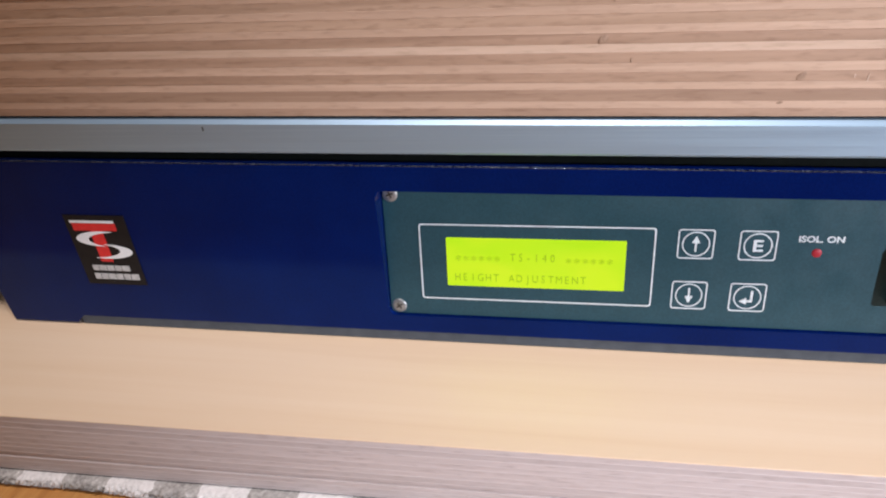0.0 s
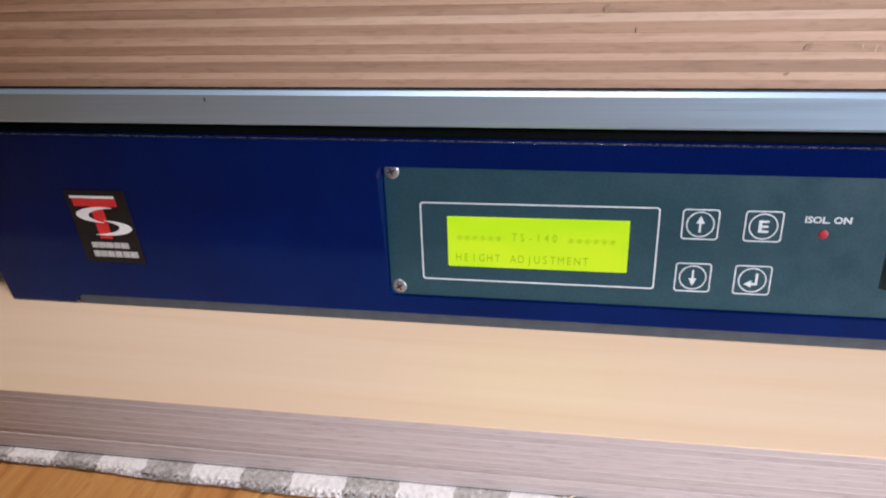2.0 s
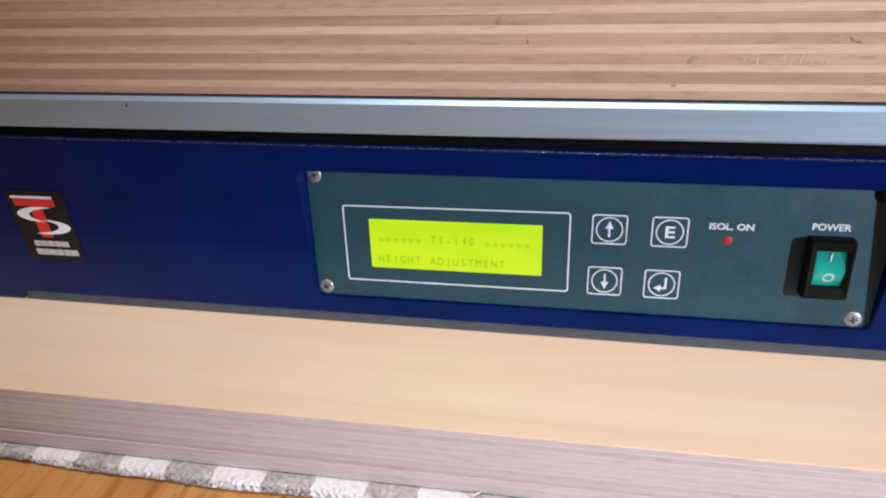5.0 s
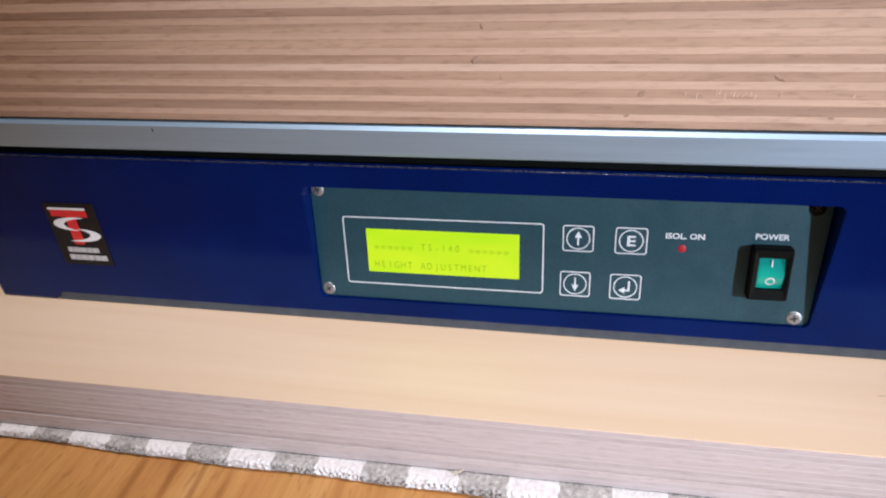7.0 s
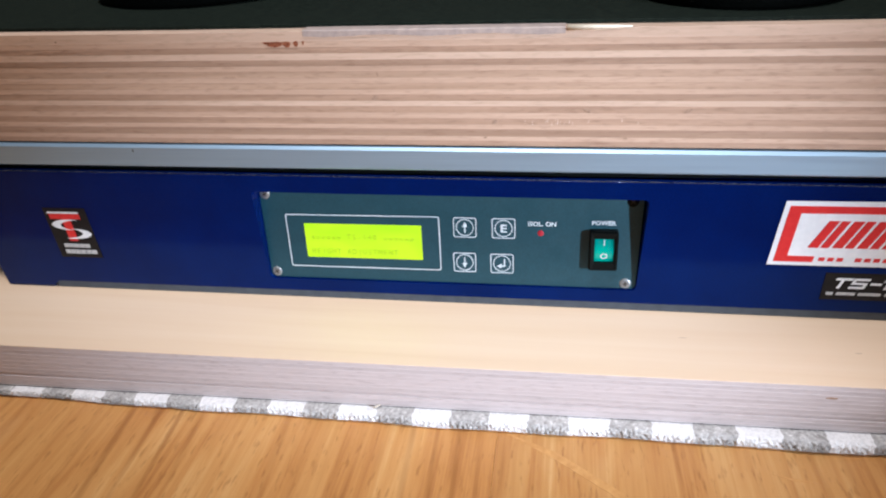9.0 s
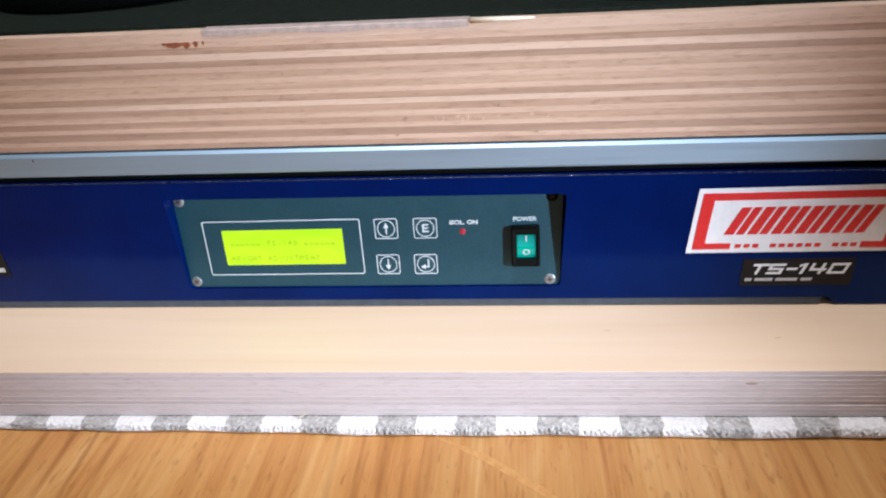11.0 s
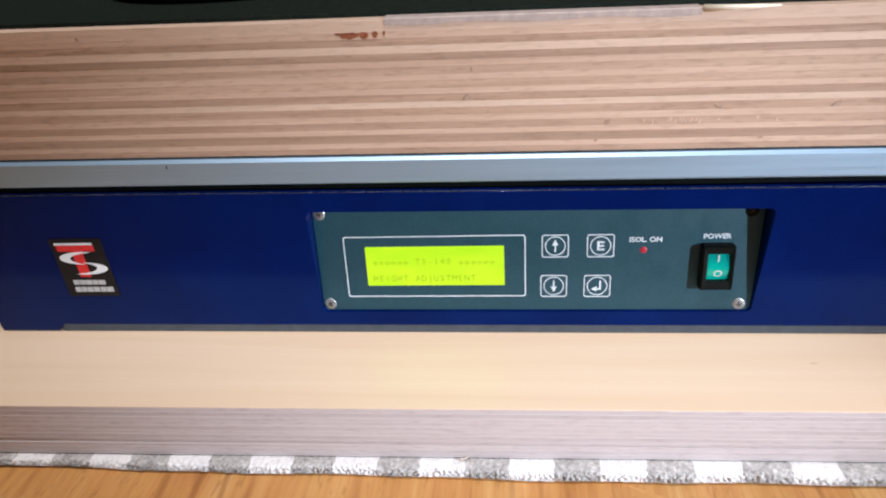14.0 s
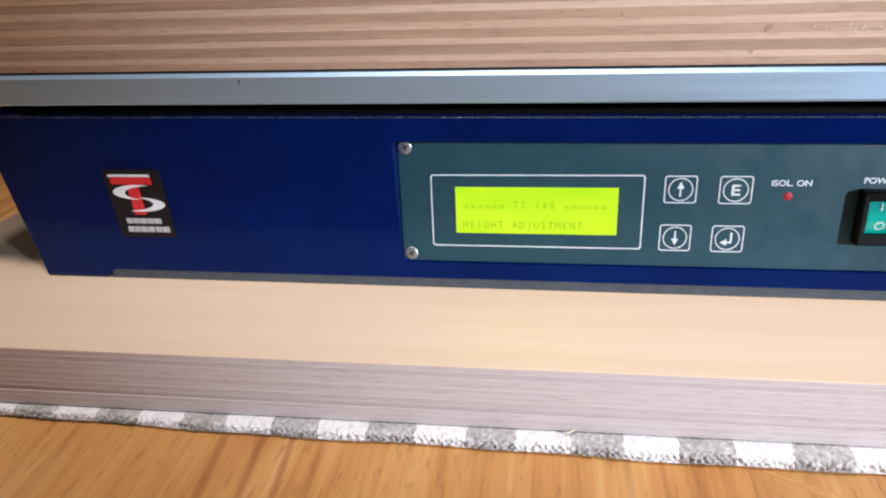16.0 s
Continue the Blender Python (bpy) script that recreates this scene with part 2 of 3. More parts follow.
EDGE = glint_edge()
SEAM = glue_line()
BIRCH, BLUE, ALU, PANEL, OAK, WOOL = board_face(), blue_paint(), aluminium(), panel_paint(), oak(), rug_wool()
OAK_PLAIN = oak("quiet_oak_board", 0.22)
LCD = glowing("lit_display", (0.60, 1.0, 0.0), 0.98, (0.05, 0.07, 0.01), 0.02)
LCD.node_tree.nodes["Principled BSDF"].inputs["Specular IOR Level"].default_value = 1.0
lit = Nodes(LCD)
lit.link(lit.ramp(lit.noise(lit.place((28, 40, 60)), 1.0, 2), [(0.35, (0.50, 0.95, 0.0)), (0.65, (0.68, 1.0, 0.01))]), lit.b.inputs["Emission Color"])
LCD_INK = glowing("display_ink", (0.41, 0.69, 0.0), 0.85, (0.03, 0.05, 0.01), 0.3)
GREEN = glowing("green_rocker", (0.0, 0.62, 0.46), 0.38, (0.0, 0.11, 0.095), 0.18)
lit = Nodes(GREEN)
spot = lit.t.nodes.new("ShaderNodeVectorMath")
spot.operation = "DISTANCE"
spot.inputs[1].default_value = (0.3297, -0.003, 0.0628)
lit.link(lit.place((1, 1, 1)), spot.inputs[0])
lit.link(lit.ramp(lit.maths("MULTIPLY", spot.outputs["Value"], 100.0), [(0.12, (0.05, 2.6, 1.55)), (0.30, (0.0, 0.95, 0.66)), (0.75, (0.0, 0.42, 0.36))]), lit.b.inputs["Emission Color"])
PRINT = speckled("white_print", (0.52, 0.57, 0.60), (0.64, 0.69, 0.71), 0.5, 800)
RED_LED = glowing("red_led", (0.8, 0.01, 0.04), 0.08, (0.30, 0.008, 0.02), 0.5)
BLACK = speckled("black_plastic", (0.0025, 0.0032, 0.0028), (0.005, 0.006, 0.0055), 0.5, 900, 0.08)
CHROME = speckled("screw_steel", (0.25, 0.26, 0.27), (0.38, 0.39, 0.40), 0.38, 700, metal=0.7)
DARK_SLOT = material("screw_slot", (0.05, 0.045, 0.04), 0.6, 0.6)
BADGE_BLACK = speckled("badge_black", (0.010, 0.009, 0.010), (0.016, 0.014, 0.014), 0.45, 300, 0.15)
STICKER_WHITE = speckled("sticker_white", (0.74, 0.76, 0.79), (0.82, 0.83, 0.85), 0.4, 200)
STICKER_RED = speckled("sticker_red", (0.60, 0.018, 0.022), (0.68, 0.03, 0.03), 0.4, 300)
STICKER_GREY = speckled("sticker_grey", (0.42, 0.42, 0.42), (0.55, 0.55, 0.55), 0.5, 600)
BASE_GREY = speckled("grey_base_paint", (0.05, 0.06, 0.074), (0.07, 0.082, 0.098), 0.55, 150, 0.3)
GAP_DARK = speckled("gap_shade", (0.012, 0.011, 0.011), (0.03, 0.027, 0.025), 0.9, 700, 0.2)
MAT = speckled("dark_rubber_mat", (0.0035, 0.0075, 0.005), (0.010, 0.016, 0.011), 0.75, 420, 0.15)
FAINT_KNOT = speckled("pale_knot", (0.52, 0.37, 0.25), (0.64, 0.47, 0.33), 0.5, 900, 0.3)
KNOT = speckled("wood_knot", (0.27, 0.175, 0.12), (0.42, 0.28, 0.20), 0.7, 1500, 0.3)
RUST = speckled("rust_stain", (0.15, 0.035, 0.016), (0.38, 0.14, 0.07), 0.6, 900, 0.3)
SCUFF = speckled("pale_scuff", (0.60, 0.45, 0.355), (0.70, 0.56, 0.46), 0.5, 900)
TAPE = speckled("grey_tape", (0.38, 0.305, 0.275), (0.49, 0.39, 0.345), 0.7, 300)
HIGHLIGHT = speckled("edge_highlight", (0.82, 0.72, 0.56), (0.9, 0.82, 0.68), 0.3, 300)
CHIP = speckled("wood_chip", (0.6, 0.5, 0.4), (0.75, 0.65, 0.52), 0.7, 900)
RAY = speckled("oak_ray", (0.50, 0.24, 0.072), (0.60, 0.32, 0.11), 0.36, 260)
WALL = speckled("wall_paint", (0.16, 0.15, 0.145), (0.19, 0.18, 0.17), 0.9, 6, 0.2)


# ---- building helpers ----
def thing(name, label, category, at=(0, 0, 0), group="", kind=""):
    ob = new(name)
    ob.location = at
    ob.empty_display_size = 0.02
    return tagged(ob, label, category, group, kind)


def mesh_of(name, bm, mat):
    me = bpy.data.meshes.new(name)
    bm.to_mesh(me)
    bm.free()
    me.materials.append(mat)
    return me


def attach(ob, parent):
    bpy.context.view_layer.update()
    ob.parent = parent
    ob.matrix_parent_inverse = parent.matrix_world.inverted()
    return ob


def part(name, bm, mat, parent, label="", kind="", smooth=False):
    """One mesh under a thing or a part, its points in world metres."""
    me = mesh_of(name, bm, mat)
    if smooth:
        me.polygons.foreach_set("use_smooth", [True] * len(me.polygons))
    return tagged(attach(new(name, me), parent), label, kind=kind)


def box(x0, x1, y0, y1, z0, z1, bevel=0.0, seg=2):
    bm = bmesh.new()
    bmesh.ops.create_cube(bm, size=1, matrix=Matrix.LocRotScale(((x0 + x1) / 2, (y0 + y1) / 2, (z0 + z1) / 2), None, (x1 - x0, y1 - y0, z1 - z0)))
    if bevel:
        bmesh.ops.bevel(bm, geom=bm.edges[:], offset=bevel, segments=seg, affect="EDGES", profile=0.5)
    return bm


def rounded(x0, x1, y0, y1, r, n=5):
    """Corners of a rounded rectangle, anticlockwise."""
    pts = []
    for cx, cy, a in ((x1 - r, y0 + r, -90), (x1 - r, y1 - r, 0), (x0 + r, y1 - r, 90), (x0 + r, y0 + r, 180)):
        for i in range(n + 1):
            b = radians(a + 90 * i / n)
            pts.append((cx + r * math.cos(b), cy + r * math.sin(b)))
    return pts


def circle(cx, cy, r, n=28):
    return [(cx + r * math.cos(2 * math.pi * i / n), cy + r * math.sin(2 * math.pi * i / n)) for i in range(n)]


def add_prism(bm, pts, w0, w1):
    """A flat shape in (u, v), from height w0 to w1."""
    low = [bm.verts.new((u, v, w0)) for u, v in pts]
    high = [bm.verts.new((u, v, w1)) for u, v in pts]
    bm.faces.new(high)
    bm.faces.new(low[::-1])
    for i in range(len(pts)):
        j = (i + 1) % len(pts)
        bm.faces.new((low[i], low[j], high[j], high[i]))


def add_ring(bm, outer, inner, w0, w1):
    n = len(outer)
    vs = [[bm.verts.new((u, v, w)) for u, v in pts] for pts, w in ((outer, w1), (inner, w1), (outer, w0), (inner, w0))]
    for i in range(n):
        j = (i + 1) % n
        bm.faces.new((vs[0][i], vs[0][j], vs[1][j], vs[1][i]))
        bm.faces.new((vs[2][i], vs[2][j], vs[0][j], vs[0][i]))
        bm.faces.new((vs[1][i], vs[1][j], vs[3][j], vs[3][i]))


def prism(pts, w0, w1):
    bm = bmesh.new()
    add_prism(bm, pts, w0, w1)
    return bm


def moved(bm, m):
    bm.transform(m)
    bmesh.ops.recalc_face_normals(bm, faces=bm.faces[:])
    return bm


def letters(body, size, at, shear=0.0, bold=0.0, width=None, pitch=None, depth=0.00012):
    """The built-in font as a bmesh in (u, v), starting at the point at; width stretches a line, pitch sets fixed cells."""
    bm = bmesh.new()
    for i, ch in enumerate(body if pitch else [body]):
        if not ch.strip():
            continue
        cu = bpy.data.curves.new("type", "FONT")
        cu.body, cu.size, cu.shear, cu.offset, cu.extrude, cu.resolution_u = ch, 1.0, shear, bold, 0.5, 3
        ob = bpy.data.objects.new("type", cu)
        me = bpy.data.meshes.new_from_object(ob)
        co = np.array([v.co[:] for v in me.vertices])
        x0, x1 = co[:, 0].min(), co[:, 0].max()
        if pitch:
            kx = min(size * 0.8, pitch * 0.78 / max(x1 - x0, 0.25))
            kz, ox = size, at[0] + pitch * (i + 0.5) - kx * (x0 + x1) / 2
            if ch == "*":
                kx = kz = size * 1.15
                ox = at[0] + pitch * (i + 0.5) - kx * (x0 + x1) / 2
            oy = at[1] - (size * 0.42 if ch == "*" else 0.0)
        else:
            kx = width / (x1 - x0) if width else size
            kz, ox, oy = size, at[0] - kx * x0, at[1]
        for v in me.vertices:
            v.co = (ox + kx * v.co.x, oy + kz * v.co.y, depth * (v.co.z + 0.5))
        bm.from_mesh(me)
        bpy.data.objects.remove(ob)
        bpy.data.meshes.remove(me)
        bpy.data.curves.remove(cu)
    return bm


# the front face: u along x, v up, w towards the room
FRONT = Matrix(((1, 0, 0, 0), (0, 0, -1, 0), (0, 1, 0, 0), (0, 0, 0, 1)))
# the control panel leans back from its lower edge
LEAN_K = 0.14
LEAN_L = math.hypot(1, LEAN_K)
TILTED = Matrix(((1, 0, 0, 0), (0, LEAN_K / LEAN_L, -1 / LEAN_L, 0.0015), (0, 1 / LEAN_L, LEAN_K / LEAN_L, 0.045), (0, 0, 0, 1)))


def pv(z):
    return (z - 0.045) * LEAN_L


# ---- the room ----
def slab_structure(name, mat, label, category, *ends):
    bm = box(*ends)
    ob = new(name, mesh_of(name, bm, mat))
    return tagged(ob, label, category, kind="structure")


floor = slab_structure("floor", OAK, "oak strip floor with warm orange varnish", "floor", -1.6, 2.4, -2.2, 1.4, -0.06, -0.003)
slab_structure("wall_north", WALL, "plain dark grey painted wall", "wall", -1.7, 2.5, 1.4, 1.5, -0.06, 2.4)
slab_structure("wall_south", WALL, "plain dark grey painted wall", "wall", -1.7, 2.5, -2.3, -2.2, -0.06, 2.4)
slab_structure("wall_west", WALL, "plain dark grey painted wall", "wall", -1.7, -1.6, -2.2, 1.4, -0.06, 2.4)
slab_structure("wall_east", WALL, "plain dark grey painted wall", "wall", 2.4, 2.5, -2.2, 1.4, -0.06, 2.4)
slab_structure("ceiling", WALL, "plain dark grey painted ceiling", "ceiling", -1.7, 2.5, -2.3, 1.5, 2.4, 2.5)

# ---- rug ----
RUG_TOP = 0.0057


def rug_top(x):
    return 0.0044 + 0.0052 * x


def rug_front(x):
    return -0.0557 + 0.03 * max(0.0, x - 0.1) ** 2 + 0.0004 * math.sin(41 * x) + 0.0003 * math.sin(113 * x + 1)


def build_rug():
    rug = thing("rug", "grey and white checked woven rug under the plywood board", "rug", (0.25, 0.3, 0))
    rng = random.Random(5)
    n, around = 1500, 15
    verts, faces = [], []
    wild = [[rng.uniform(-1, 1) for _ in range(around)] for _ in range(n + 1)]
    for i in range(n + 1):
        x = -0.066 + 0.64 * i / n
        f, h = rug_front(x), rug_top(x)
        row = [(x, f + 0.6, 0.0)]
        for k in range(around):
            s = k / (around - 1)
            a = -90 + 180 * min(1.0, s * 1.0)
            dy, dz = 1 - math.cos(radians(a)), math.sin(radians(a))
            knit = math.sin(2 * math.pi * x / 0.0023 + math.pi * (k // 2)) * math.sin(math.pi * s) ** 0.5
            out = 0.00055 * knit * (0.6 + 0.4 * math.sin(310 * x + k)) + 0.00085 * wild[i // 2][k] * math.sin(math.pi * s) ** 0.3
            row.append((x, f + 0.0004 + 0.0024 * dy ** 1.3 - out * (1 - 0.6 * abs(dz)), 0.5 * h * (1 + dz) - 0.0002 * (dz > 0.9) + out * 0.4 * (abs(dz) < 0.95)))
        row += [(x, f + 0.0060, h - 0.0002), (x, f + 0.6, h - 0.0002)]
        verts += row
    w = around + 3
    for i in range(n):
        for j in range(w):
            k = (j + 1) % w
            faces.append((i * w + j, i * w + k, (i + 1) * w + k, (i + 1) * w + j))
    faces += [tuple(range(w))[::-1], tuple(n * w + j for j in range(w))]
    me = bpy.data.meshes.new("weave")
    me.from_pydata(verts, [], faces)
    bm = bmesh.new()
    bm.from_mesh(me)
    bmesh.ops.recalc_face_normals(bm, faces=bm.faces[:])
    bpy.data.meshes.remove(me)
    part("weave", bm, WOOL, rug, smooth=True)
    # loose yarn ends standing off the edge
    fuzz = bmesh.new()
    for _ in range(420):
        x = rng.uniform(-0.06, 0.57)
        z = rng.uniform(0.15, 0.95) * rug_top(x)
        y = rug_front(x) + 0.0006
        m = pose(x, y, z, rng.uniform(50, 130), rng.uniform(-50, 50), rng.uniform(-70, 70))
        bmesh.ops.create_cone(fuzz, cap_ends=False, segments=3, radius1=0.00007, radius2=0.00003, depth=rng.uniform(0.0008, 0.002), matrix=m)
    part("yarn_fuzz", fuzz, WOOL, rug, kind="stuff")
    return rug


build_rug()

# ---- plywood base board ----
BOARD_TOP = 0.032


def board_front(x):
    return -0.0520 + 0.0152 * x


def layered(x0, x1, front, back, z_low, z_high, proud):
    """One veneer: a long block whose front follows a line in plan and whose faces may slope along x."""
    bm = bmesh.new()
    n = 12
    rows = []
    e = 0.00009
    for i in range(n + 1):
        x = x0 + (x1 - x0) * i / n
        f, a, b = front(x) - proud, z_low(x), z_high(x)
        rows.append([bm.verts.new((x, y, z)) for y, z in ((back, a), (f + e, a), (f, a + e), (f, b - e), (f + e, b), (back, b))])
    for a, b in zip(rows, rows[1:]):
        for j in range(6):
            k = (j + 1) % 6
            bm.faces.new((a[j], b[j], b[k], a[k]))
    bm.faces.new(rows[0])
    bm.faces.new(rows[-1][::-1])
    bmesh.ops.recalc_face_normals(bm, faces=bm.faces[:])
    return bm


BOARD_LEFT, BOARD_RIGHT, BOARD_BACK = -0.07, 0.57, 0.56


def build_board():
    board = thing("plywood_board", "pale birch-faced plywood base board lying on the rug", "board", (0.25, 0.25, RUG_TOP))
    rng = random.Random(11)
    cuts = [RUG_TOP]
    step = [0.4, 1.6, 2.1, 1.7, 2.4, 2.1, 1.8, 2.3, 2.0, 1.9, 2.2, 2.0]
    total = BOARD_TOP - 0.0004 - RUG_TOP

    def lift(x, z):
        return BOARD_TOP - (BOARD_TOP - z) * (BOARD_TOP - rug_top(x)) / (BOARD_TOP - RUG_TOP)

    for s in step:
        cuts.append(cuts[-1] + total * s / sum(step))
    for i, (a, b) in enumerate(zip(cuts, cuts[1:])):
        gap = 0.00022 if i == 4 else 0.00006
        part("ply", layered(BOARD_LEFT, BOARD_RIGHT, board_front, BOARD_BACK, lambda x: lift(x, a) + gap, lambda x: lift(x, b), rng.uniform(-0.00004, 0.00004) - (0.0016 if i == 0 else 0.0004 if i == 4 else 0)), BOARD_EDGE, board)
        if i > 1:
            part("seam", layered(BOARD_LEFT, BOARD_RIGHT, board_front, BOARD_BACK, lambda x: lift(x, a) - 0.00016, lambda x: lift(x, a) + 0.00016, 0.00007), SEAM, board)
    part("face_veneer", layered(BOARD_LEFT, BOARD_RIGHT, board_front, BOARD_BACK, lambda x: BOARD_TOP - 0.0004, lambda x: BOARD_TOP, 0.0), BIRCH, board, "smooth pale birch veneer")
    bm = bmesh.new()
    bmesh.ops.create_icosphere(bm, subdivisions=2, radius=1, matrix=pose(0.422, board_front(0.422) - 0.0001, 0.0254) @ Matrix.Diagonal((0.0026, 0.0003, 0.0006, 1)))
    part("knot", bm, KNOT, board, "small dark knot")
    for x, y, r in ((0.367, -0.019, 0.0034), (0.438, -0.024, 0.003)):
        bm = bmesh.new()
        bmesh.ops.create_icosphere(bm, subdivisions=2, radius=1, matrix=pose(x, y, BOARD_TOP - 0.0001, 0, 0, 4) @ Matrix.Diagonal((r * 0.8, 0.0004, 0.00015, 1)))
        part("pin_knot", bm, FAINT_KNOT, board, "faint brown pin knot")
    chip = bmesh.new()
    bmesh.ops.create_cone(chip, cap_ends=True, segments=7, radius1=0.0005, radius2=0.0002, depth=0.0038, matrix=pose(0.2285, board_front(0.2285) - 0.0010, RUG_TOP + 0.0008, 0, 80, 30))
    part("splinter", chip, CHIP, board, "loose pale splinter", smooth=True)
    return board


build_board()


# ---- vibration platform ----
def cut(ob_me, cutters):
    """The first mesh less the others."""
    base = bpy.data.objects.new("base", ob_me)
    scene.collection.objects.link(base)
    spare = []
    for bm in cutters:
        me = bpy.data.meshes.new("cutter")
        bmesh.ops.recalc_face_normals(bm, faces=bm.faces[:])
        bm.to_mesh(me)
        bm.free()
        c = bpy.data.objects.new("cutter", me)
        scene.collection.objects.link(c)
        mod = base.modifiers.new("cut", "BOOLEAN")
        mod.operation, mod.object, mod.solver = "DIFFERENCE", c, "EXACT"
        spare.append(c)
    bpy.context.view_layer.update()
    deps = bpy.context.evaluated_depsgraph_get()
    out = bmesh.new()
    out.from_mesh(base.evaluated_get(deps).to_mesh())
    for ob in (base, *spare):
        bpy.data.objects.remove(ob)
    return out


WIDE, DEEP, FOOT = 0.5, 0.5, 0.032
COVER_TOP = 0.1020


def plate_low(x):
    return 0.1083 - 0.0108 * (x - 0.25)


def plate_high(x):
    return 0.1188 - 0.0128 * (x - 0.25)


def slab_high(x):
    return 0.1680 - 0.0185 * (x - 0.25)


PLATE_FRONT, SLAB_FRONT = -0.0076, -0.0060

platform = thing("isolation_platform", "dark blue vibration isolation platform with aluminium top standing on plywood", "platform", (0.25, 0.25, FOOT))


def build_cover():
    body = box(0, WIDE, 0, DEEP, FOOT, COVER_TOP, 0.0012, 18)
    me = mesh_of("body", body, BLUE)
    hole = moved(prism([(x - 0.0022 * (x > 0.3) * (0.0925 - z) / 0.0489, z) for x, z in rounded(0.1630, 0.3492, 0.0436, 0.0925, 0.0024)], -0.0125, 0.02), FRONT)
    notch = moved(prism([(0.0285, 0.02), (0.4715, 0.02), (0.4715, FOOT + 0.0002), (0.4665, 0.0365), (0.0335, 0.0365), (0.0285, FOOT + 0.0002)], -0.6, 0.02), FRONT)
    slot = box(0.0018, WIDE - 0.0018, 0.0017, DEEP - 0.01, 0.0965, 0.13)
    bm = cut(me, [hole, notch, slot])
    edges = [e for e in bm.edges if e.is_manifold and e.calc_face_angle(0) > radians(60)]
    bmesh.ops.bevel(bm, geom=edges, offset=0.0004, segments=1, affect="EDGES", clamp_overlap=True)
    for v in bm.verts:
        v.co.z -= 0.012 * (v.co.x - 0.25) * min(1.0, max(0.0, (v.co.z - 0.045) / 0.055))
    # the left end flares out towards its top
    for v in bm.verts:
        if v.co.x < 0.01:
            v.co.x -= 0.001 + 0.08 * max(0.0, v.co.z - 0.034)
    bm.normal_update()
    for f in bm.faces:
        f.smooth = max(abs(c) for c in f.normal) < 0.999
        # only the front of the top fold carries the painted glint
        if f.smooth and f.normal.y < -0.3 and 0.28 < f.normal.z < 0.64 and f.calc_center_median().z > 0.095:
            f.material_index = 1
    cover = part("cover", bm, BLUE, platform, "dark blue enamelled steel cover")
    cover.data.materials.append(EDGE)
    part("base_plate", box(0.0315, WIDE - 0.036, 0.0003, DEEP - 0.004, FOOT + 0.0001, 0.0385, 0.0003, 1), BASE_GREY, platform, "grey painted base plate")
    # black block put in so the notch gaps read as shade
    part("notch_shade_block", box(0.030, WIDE - 0.030, 0.006, DEEP - 0.006, FOOT + 0.0003, 0.0380), BLACK, platform, "black block that darkens the gaps under the cover")


build_cover()
bm = bmesh.new()
rows = []
for i in range(25):
    x = -0.012 + 0.524 * i / 24
    a, b = plate_low(x), plate_high(x)
    e = 0.0008
    rows.append([bm.verts.new((x, y, z)) for y, z in ((DEEP + 0.01, a), (PLATE_FRONT + e, a), (PLATE_FRONT, a + e), (PLATE_FRONT, b - 0.0012), (PLATE_FRONT + 0.0012, b), (DEEP + 0.01, b))])
for a, b in zip(rows, rows[1:]):
    for j in range(6):
        bm.faces.new((a[j], b[j], b[(j + 1) % 6], a[(j + 1) % 6]))
bm.faces.new(rows[0])
bm.faces.new(rows[-1][::-1])
bmesh.ops.recalc_face_normals(bm, faces=bm.faces[:])
part("top_plate", bm, ALU, platform, "brushed aluminium top plate")
# unseen black filler added to keep the gap below the plate dark
part("gap_filler", box(0.0035, WIDE - 0.0035, 0.014, DEEP - 0.012, 0.0960, 0.1050), BLACK, platform, "black filler darkening the gap under the top plate")
bm = bmesh.new()
bmesh.ops.create_icosphere(bm, subdivisions=2, radius=1, matrix=pose(0.113, PLATE_FRONT, 0.1179) @ Matrix.Diagonal((0.0003, 0.00012, 0.0008, 1)))
part("scratch", bm, DARK_SLOT, platform, "short dark scratch")


